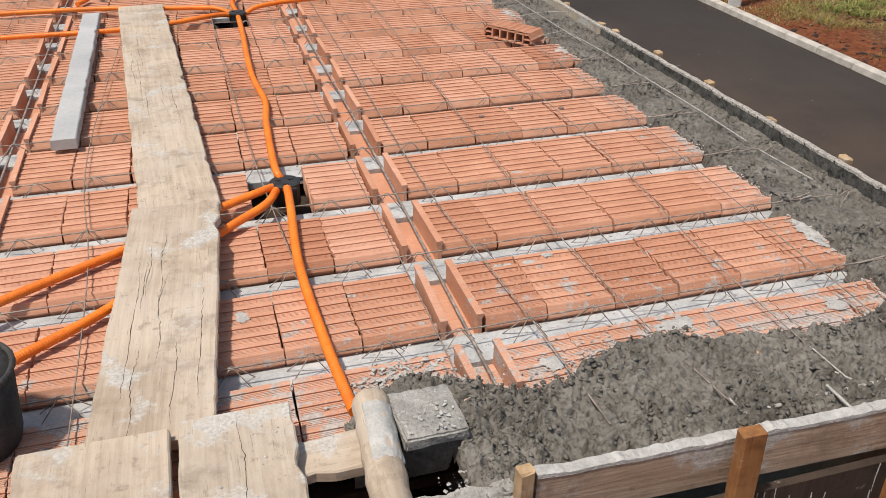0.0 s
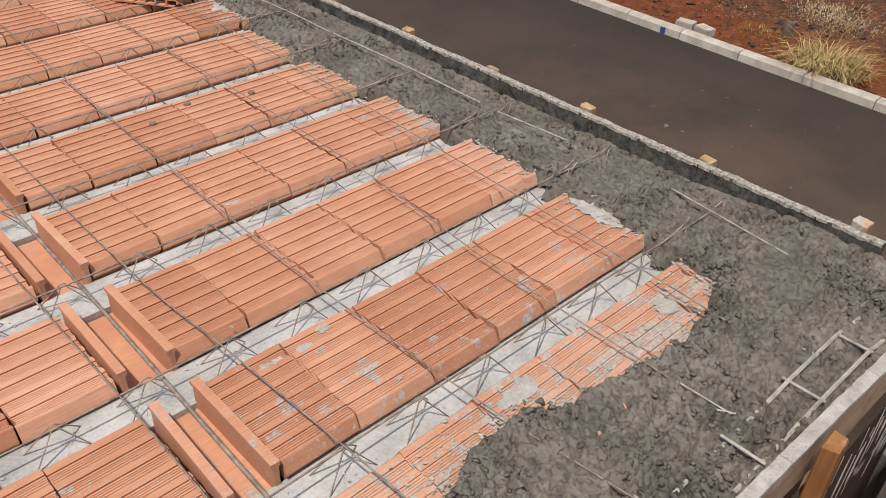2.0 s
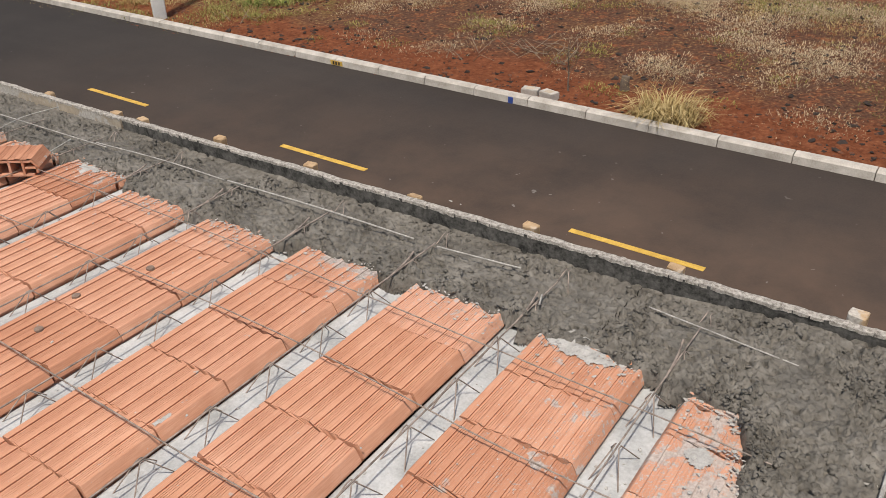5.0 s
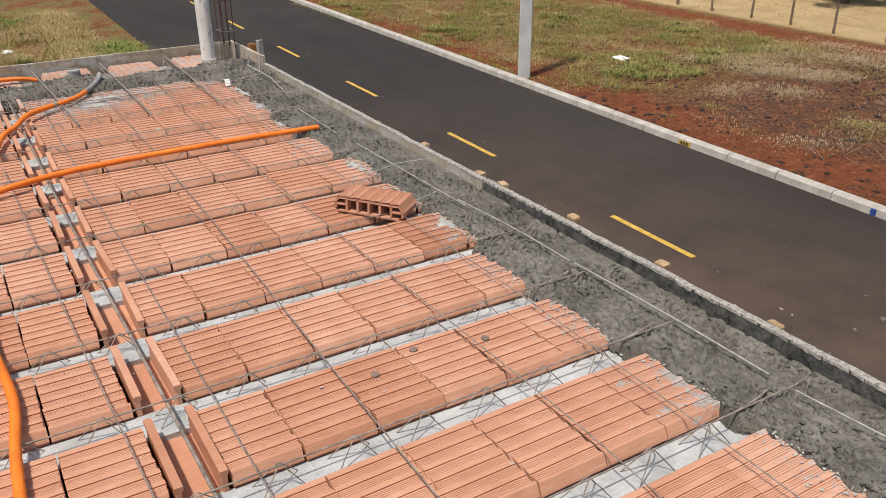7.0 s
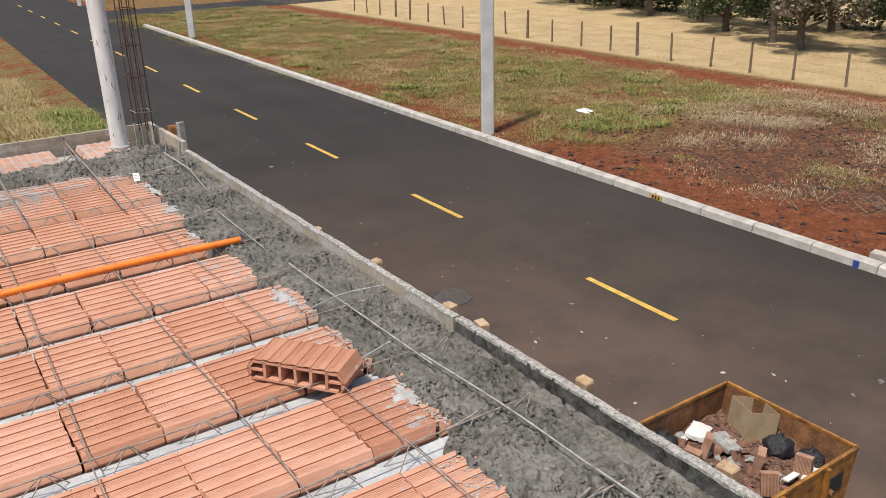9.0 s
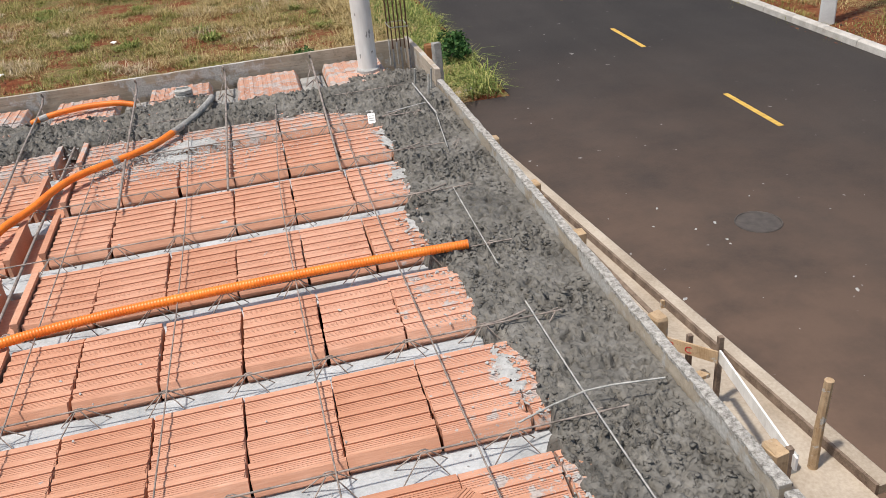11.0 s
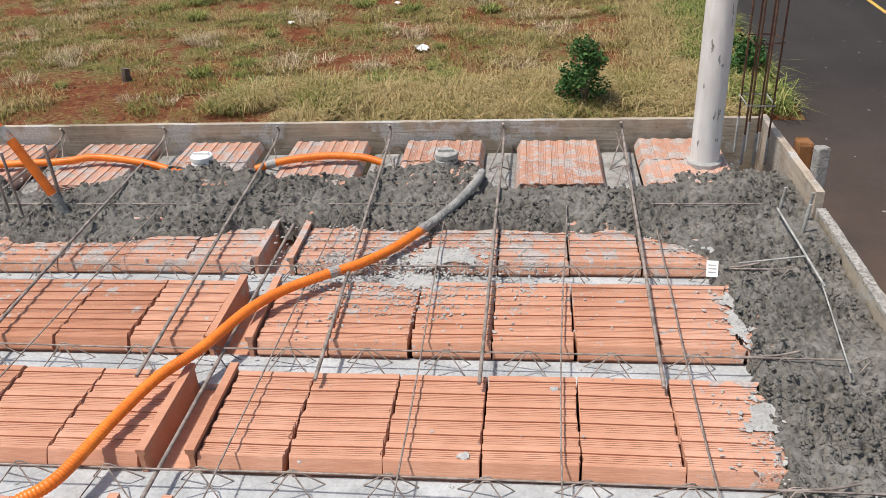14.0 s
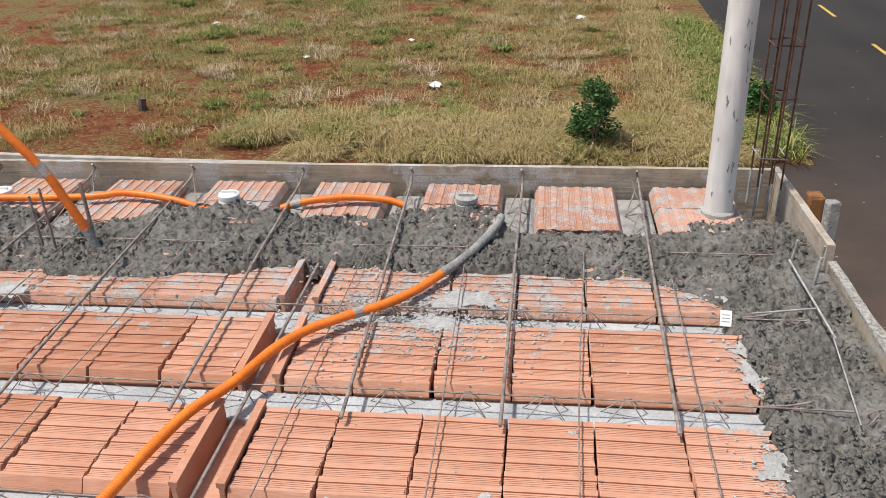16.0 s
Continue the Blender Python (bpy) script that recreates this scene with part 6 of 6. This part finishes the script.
branch_pile(18.6, 12.3, 1, 7, "dry pale fallen branches on red soil")
branch_pile(19.6, 10.0, 2, 30, "dry pale fallen branches on burnt grass")
branch_pile(18.0, 20.5, 3, 5, "dry dark twigs beside the pole")


def sapling(x, y, label):
    th = thing("sapling", label, "sapling", at=pose(x, y, 0))
    part("trunk", Geo().tube([(0, 0, -0.02), (0.03, 0.02, 0.5), (0.0, 0.05, 1.15)], [0.025, 0.018, 0.006], 6), BARK, th)
    for i in range(9):
        a, z = i * 2.4, 0.35 + 0.09 * i
        part("twig", Geo().tube([(0.02, 0.02, z), (0.15 * math.cos(a), 0.15 * math.sin(a), z + 0.15), (0.24 * math.cos(a), 0.24 * math.sin(a), z + 0.34)], [0.008, 0.005, 0.002], 5), BARK, th)
    return th


sapling(17.3, 8.3, "small burnt leafless sapling on red soil")


# clods of turned red earth
EARTH = simple("earth_clods", (0.045, 0.018, 0.011), (0.19, 0.075, 0.042), 3, 25, 0.95, 0.6, 0.01, spread=False)
verge_clods, lot_clods = Geo(), Geo()
for _ in range(5200):
    x, y = 15.95 + 10.0 * rnd.random() ** 1.3, rnd.uniform(-4.0, 23.5)
    if rnd.random() < 0.55 + 0.9 * noise.noise((x * 0.5, y * 0.5, 4.0)):
        add_crumb(x, y, 0.006, 0.015 + 0.065 * rnd.random() ** 2.5, verge_clods)
for _ in range(2200):
    x, y = rnd.uniform(-16.0, 4.5), rnd.uniform(20.5, 34.0)
    if rnd.random() < 0.3 + 1.2 * noise.noise((x * 0.45, y * 0.45, 9.0)):
        add_crumb(x, y, 0.006, 0.015 + 0.06 * rnd.random() ** 2.5, lot_clods)
CHAR = simple("charred_clods", (0.012, 0.009, 0.008), (0.055, 0.036, 0.028), 3, 25, 0.95, 0.6, 0.01, spread=False)
char = Geo()
for _ in range(4200):
    x, y = 16.6 + 12.0 * rnd.random() ** 1.2, rnd.uniform(0.0, 22.8)
    if rnd.random() < 0.35 + 1.3 * noise.noise((x * 0.35, y * 0.35, 21.0)):
        add_crumb(x, y, 0.01, 0.02 + 0.085 * rnd.random() ** 3, char)
tagged(part("charred_clods", char, CHAR), "black charred clumps strewn over the burnt verge", "soil", kind="stuff")
tagged(part("earth_clods", verge_clods, EARTH), "dark red earth clods strewn over the bare verge", "soil", kind="stuff")
tagged(part("earth_clods", lot_clods, EARTH), "dark red earth clods among the lot's grass", "soil", kind="stuff")

# ---- plants ----
def tufts(name, places, material, label, hmin, hmax, blades, width, seed, spread=0.16):
    r = np.random.RandomState(seed)
    n = len(places) * blades
    base = np.repeat(np.array(places), blades, axis=0)
    k = r.rand(n)
    ang, rad = r.rand(n) * 6.283, np.sqrt(r.rand(n)) * spread
    size = np.repeat(r.uniform(0.6, 1.25, len(places)), blades)
    px, py = base[:, 0] + np.cos(ang) * rad * size, base[:, 1] + np.sin(ang) * rad * size
    h = r.uniform(hmin, hmax, n) * size
    lean = r.uniform(0.5, 2.3, n) * h
    da = ang + r.normal(0, 0.7, n)
    wx, wy = -np.sin(da) * width * (0.6 + 0.8 * k), np.cos(da) * width * (0.6 + 0.8 * k)
    mx, my, mz = px + np.cos(da) * lean * 0.40, py + np.sin(da) * lean * 0.40, h * 0.75
    tx, ty, tz = px + np.cos(da) * lean, py + np.sin(da) * lean, h * (0.95 - 0.55 * k)
    v = np.stack([np.stack([px - wx, py - wy, np.full(n, -0.02)], 1), np.stack([px + wx, py + wy, np.full(n, -0.02)], 1),
                  np.stack([mx + wx * 0.7, my + wy * 0.7, mz], 1), np.stack([mx - wx * 0.7, my - wy * 0.7, mz], 1), np.stack([tx, ty, tz], 1)], 1).reshape(-1, 3)
    i = np.arange(n) * 5
    faces = np.stack([i, i + 1, i + 2, i + 3], 1).tolist() + np.stack([i + 3, i + 2, i + 4], 1).tolist()
    me = bpy.data.meshes.new(name)
    me.from_pydata(v.tolist(), [], faces)
    me.materials.append(material)
    return tagged(new(name, me), label, "grass", kind="stuff")


def scatter(n, x0, x1, y0, y1, keep, seed):
    r = random.Random(seed)
    out = []
    while len(out) < n:
        x, y = r.uniform(x0, x1), r.uniform(y0, y1)
        if keep(x, y) > r.random():
            out.append((x, y))
    return out


def bare_lot(x, y):
    """How much of the grass is left where the lot's red soil lies open."""
    return 1.0 if x > -3.5 or y > 27.5 or noise.noise((x * 0.5, y * 0.5, 31.0)) > 0.12 else 0.22


def patchy(s, t, off=0.0):
    return lambda x, y: min(1.0, max(0.0, (noise.noise((x * s + off, y * s, off)) + t) * 2.2))


tufts("grass_tufts", scatter(3600, -20, 5.0, 20.0, 48, lambda x, y: bare_lot(x, y) * patchy(0.35, 0.08)(x, y), 1), GRASS, "patchy yellow-green grass on the neighbouring lot", 0.03, 0.13, 16, 0.010, 1, 0.55)
tufts("straw_tussocks", scatter(1700, -21, 5.3, 20.8, 46, lambda x, y: bare_lot(x, y) * patchy(0.55, 0.02 + (0.22 if x > -3 else 0.0), 3.0)(x, y), 2), STRAW, "dry straw tussocks over the neighbouring lot", 0.08, 0.26, 30, 0.0075, 2, 0.34)
tufts("olive_tussocks", scatter(1300, -21, 5.2, 21.2, 48, lambda x, y: bare_lot(x, y) * patchy(0.5, 0.04 + (0.12 if x < -3 else 0.0), 6.0)(x, y), 21), OLIVE, "yellow-green grass tussocks over the neighbouring lot", 0.08, 0.24, 30, 0.009, 21, 0.30)
tufts("straw_bank", scatter(420, -7.5, 5.0, 21.0, 24.0, lambda x, y: patchy(0.9, 0.05 if x > -5 else -0.3, 5.0)(x, y), 3), STRAW, "tall dry straw along the edge of the lot", 0.18, 0.50, 62, 0.009, 3, 0.42)
tufts("green_bank", scatter(150, -8.0, 5.0, 21.2, 24.0, patchy(0.8, -0.05, 11.0), 22), OLIVE, "taller yellow-green grass along the edge of the lot", 0.18, 0.45, 60, 0.010, 22, 0.38)
tufts("dead_tussocks", scatter(120, -20, 5.0, 22.0, 42, patchy(0.4, 0.0, 13.0), 23), DEAD, "grey dead grass heaps on the lot", 0.12, 0.34, 60, 0.008, 23, 0.34)
clump_kinds = []
for i in range(5):
    ob = tufts("weed_clump", [(0.0, 0.0), (0.16, 0.1), (-0.12, 0.15), (0.05, -0.18)], FRESH, "", 0.14, 0.40, 60, 0.014, 40 + i, 0.22)
    clump_kinds.append(ob.data)
    bpy.data.objects.remove(ob)
for i, (x, y) in enumerate(scatter(75, -18, 5.6, 22.0, 46, patchy(0.3, 0.05, 7.0), 4)):
    tagged(new("weed_clump", clump_kinds[i % 5]), "dark green weed clump growing in the lot", "weed", "weed clumps").matrix_basis = pose(x, y, 0, 0, 0, i * 77) @ Matrix.Scale(0.45 + 0.07 * (i % 9), 4)
tufts("street_edge_straw", scatter(420, 3.6, 5.9, 22.5, 46, lambda x, y: 0.9 if x < 5.9 - 0.024 * (y - 22) else 0.0, 24), STRAW, "tall straw along the street side of the lot", 0.15, 0.42, 44, 0.010, 24, 0.36)
tufts("kerbside_weeds", scatter(260, 5.0, 6.5, 21.5, 36, lambda x, y: 0.9, 5), FRESH, "lush green weeds spilling over the kerb", 0.2, 0.5, 34, 0.015, 5, 0.25)
tufts("verge_grass", scatter(5200, 16.3, 29.0, -4, 75, lambda x, y: patchy(0.3, 0.05 + 0.25 * min(1, (x - 16) / 4) - (0.75 if y < 21 and x < 27 else 0))(x, y), 6), VERGE, "patchy yellow-green grass across the street", 0.03, 0.10, 22, 0.008, 6, 0.6)
tufts("verge_straw", scatter(800, 16.3, 30.5, -6, 75, lambda x, y: patchy(0.4, -0.05 - (0.42 if y < 20 and x < 25 else 0), 2.0)(x, y), 7), STRAW, "pale dry straw across the street", 0.03, 0.11, 30, 0.007, 7, 0.6)
tufts("verge_weeds", scatter(120, 17.5, 29, 20, 70, patchy(0.3, 0.0, 4.0), 8), FRESH, "green weed clumps across the street", 0.10, 0.28, 50, 0.013, 8, 0.3)
tufts("dead_mats", scatter(1100, 17.5, 31.0, 2, 22, lambda x, y: patchy(0.42, -0.14 + 0.05 * (x - 20), 15.0)(x, y), 25), DEAD, "pale mats of dead grass on the burnt verge", 0.02, 0.08, 60, 0.008, 25, 0.75)
tufts("verge_olive", scatter(1300, 16.6, 30.0, 19.5, 75, patchy(0.45, 0.05, 16.0), 26), OLIVE, "yellow-green tussocks across the street", 0.05, 0.17, 36, 0.008, 26, 0.40)
tufts("verge_tussocks", scatter(900, 18.0, 30.5, 20.5, 75, patchy(0.5, 0.0 , 17.0), 27), STRAW, "straw tussocks across the street", 0.05, 0.17, 36, 0.008, 27, 0.42)
tufts("burnt_verge_weeds", scatter(60, 17.5, 29, 3, 21, patchy(0.5, 0.0, 18.0), 28), OLIVE, "low green weeds on the burnt verge", 0.03, 0.10, 60, 0.009, 28, 0.45)
tufts("field_straw", scatter(5200, 32.7, 60, -12, 80, lambda x, y: 0.8, 9), FIELD, "pale dry grass of the far field", 0.03, 0.09, 14, 0.012, 9, 0.8)
tufts("kerb_straw", [(16.6 + 0.25 * math.sin(i * 2.2), 5.1 + 0.08 * i) for i in range(12)], STRAW, "tall straw clump behind the kerb", 0.25, 0.6, 60, 0.012, 10, 0.3)
tufts("kerb_straw", [(16.3 + 0.3 * math.sin(i * 2.2), -3.6 + 0.09 * i) for i in range(14)], STRAW, "tall straw clump behind the kerb", 0.4, 0.9, 70, 0.012, 11, 0.3)


def leaf_cloud(centres, n, size, seed, flat=0.8):
    """Many small folded leaves round the given clump centres (x, y, z, radius)."""
    r = random.Random(seed)
    g = Geo()
    total = sum(c[3] ** 2 for c in centres)
    for cx, cy, cz, cr in centres:
        for _ in range(int(n * cr * cr / total)):
            d = Vector((r.gauss(0, 1), r.gauss(0, 1), r.gauss(0, 1))).normalized() * cr * r.uniform(0.35, 1.0) ** 0.6
            p = Vector((cx, cy, cz)) + Vector((d.x, d.y, d.z * flat))
            a = Vector((r.gauss(0, 1), r.gauss(0, 1), r.gauss(0, 0.6))).normalized()
            b = a.cross(Vector((r.gauss(0, 1), r.gauss(0, 1), r.gauss(0, 1)))).normalized()
            s = size * r.uniform(0.6, 1.3)
            g.add([p - a * s, p + b * s * 0.45, p + a * s, p - b * s * 0.45], [(0, 1, 2, 3)])
    me = bpy.data.meshes.new("crown")
    me.from_pydata(g.v, [], g.f)
    return me


def shrub(x, y, h, w, seed, label):
    r = random.Random(seed)
    th = thing("shrub", label, "shrub", at=pose(x, y, 0))
    for i in range(5):
        a = i * 1.26
        part("stem", Geo().tube([(0, 0, -0.03), (0.1 * math.cos(a), 0.1 * math.sin(a), h * 0.4), (0.25 * w * math.cos(a), 0.25 * w * math.sin(a), h * 0.8)], [0.03, 0.02, 0.006], 6), BARK, th)
    cs = [(r.uniform(-0.45, 0.45) * w * (1 - 0.5 * q), r.uniform(-0.45, 0.45) * w * (1 - 0.5 * q), h * (0.18 + 0.78 * q), w * r.uniform(0.18, 0.30)) for q in [i / 15 for i in range(16)]]
    part("crown", leaf_cloud(cs, 2600, 0.055, seed, 0.9), LEAF, th)


shrub(1.9, 22.0, 1.65, 1.15, 3, "leafy dark green shrub at the lot's edge")
shrub(6.0, 24.5, 0.9, 1.1, 4, "low green bush by the kerb")


def tree(x, y, h, w, seed, mat, label, crown0=0.35, n=4200, lean=0.0):
    r = random.Random(seed)
    th = thing("tree", label, "tree", group="trees beyond the field", at=pose(x, y, 0))
    part("trunk", Geo().tube([(0, 0, -0.1), (lean * 0.2, 0.1, h * 0.25), (lean * 0.5, 0.0, h * 0.5), (lean, 0.1, h * 0.85)], [0.24, 0.18, 0.12, 0.03], 9), BARK, th)
    cs = []
    for i in range(11):
        a, q = i * 2.4 + r.random(), r.uniform(crown0, 0.92)
        e = (w * 0.5 * math.cos(a) * r.uniform(0.45, 1), w * 0.5 * math.sin(a) * r.uniform(0.45, 1), h * q + r.uniform(0, 0.12) * h)
        part("limb", Geo().tube([(lean * 0.3, 0, h * q * 0.55), (e[0] * 0.5, e[1] * 0.5, h * q * 0.85), e], [0.08, 0.05, 0.015], 6), BARK, th)
        cs.append((*e, w * r.uniform(0.12, 0.23)))
        cs.append((e[0] * 0.5 + r.uniform(-0.4, 0.4), e[1] * 0.5, e[2] + 0.06 * h, w * r.uniform(0.1, 0.2)))
    part("crown", leaf_cloud(cs, n, 0.15, seed), mat, th)


for i, (x, y, h, w, mt) in enumerate(((41.5, 22.0, 6.0, 6.5, LEAF_FAR), (42.5, 18.0, 7, 7, LEAF_FAR), (40.5, 27.0, 4.6, 5.0, LEAF_DULL), (41.8, 29.6, 5.5, 5.0, LEAF_FAR), (44.0, 34.5, 5.0, 5.5, LEAF_FAR), (46.5, 38.5, 5.0, 5.0, LEAF_DULL),
                                      (47.0, 43.5, 5.5, 6.5, LEAF_FAR), (49.5, 49.0, 6.0, 7.0, LEAF_FAR), (50.0, 55.0, 6.0, 7.0, LEAF_FAR), (44.0, 13.0, 7, 7, LEAF_FAR), (48.0, 30.0, 7.0, 7.0, LEAF_FAR), (47.0, 24.0, 7.0, 7.0, LEAF_FAR), (52.0, 42.0, 7.0, 8.0, LEAF_FAR),
                                      (54.0, 62.0, 7.0, 8.0, LEAF_FAR), (46.0, 7.0, 7.0, 8.0, LEAF_FAR))):
    tree(x, y, h, w, 30 + i, mt, "dull grey-leaved tree beyond the dry field" if mt is LEAF_DULL else "dark green tree beyond the dry field", 0.22 if mt is LEAF_FAR else 0.4)
ug, r0 = [], random.Random(77)
for i in range(95):
    yv = r0.uniform(4, 62)
    ug.append((45.5 + 0.15 * max(0.0, yv - 20) + r0.uniform(-0.6, 5.0), yv, r0.uniform(0.4, 2.6), r0.uniform(0.7, 1.5)))
tagged(part("undergrowth", leaf_cloud(ug, 26000, 0.17, 78), LEAF_FAR), "dense dark green bushes below the trees", "bushes", kind="stuff")
tagged(part("backdrop", Geo().box((170, 120, 4.0), (4, 500, 9)), LEAF_FAR), "distant dark green woods", "woods", kind="structure")
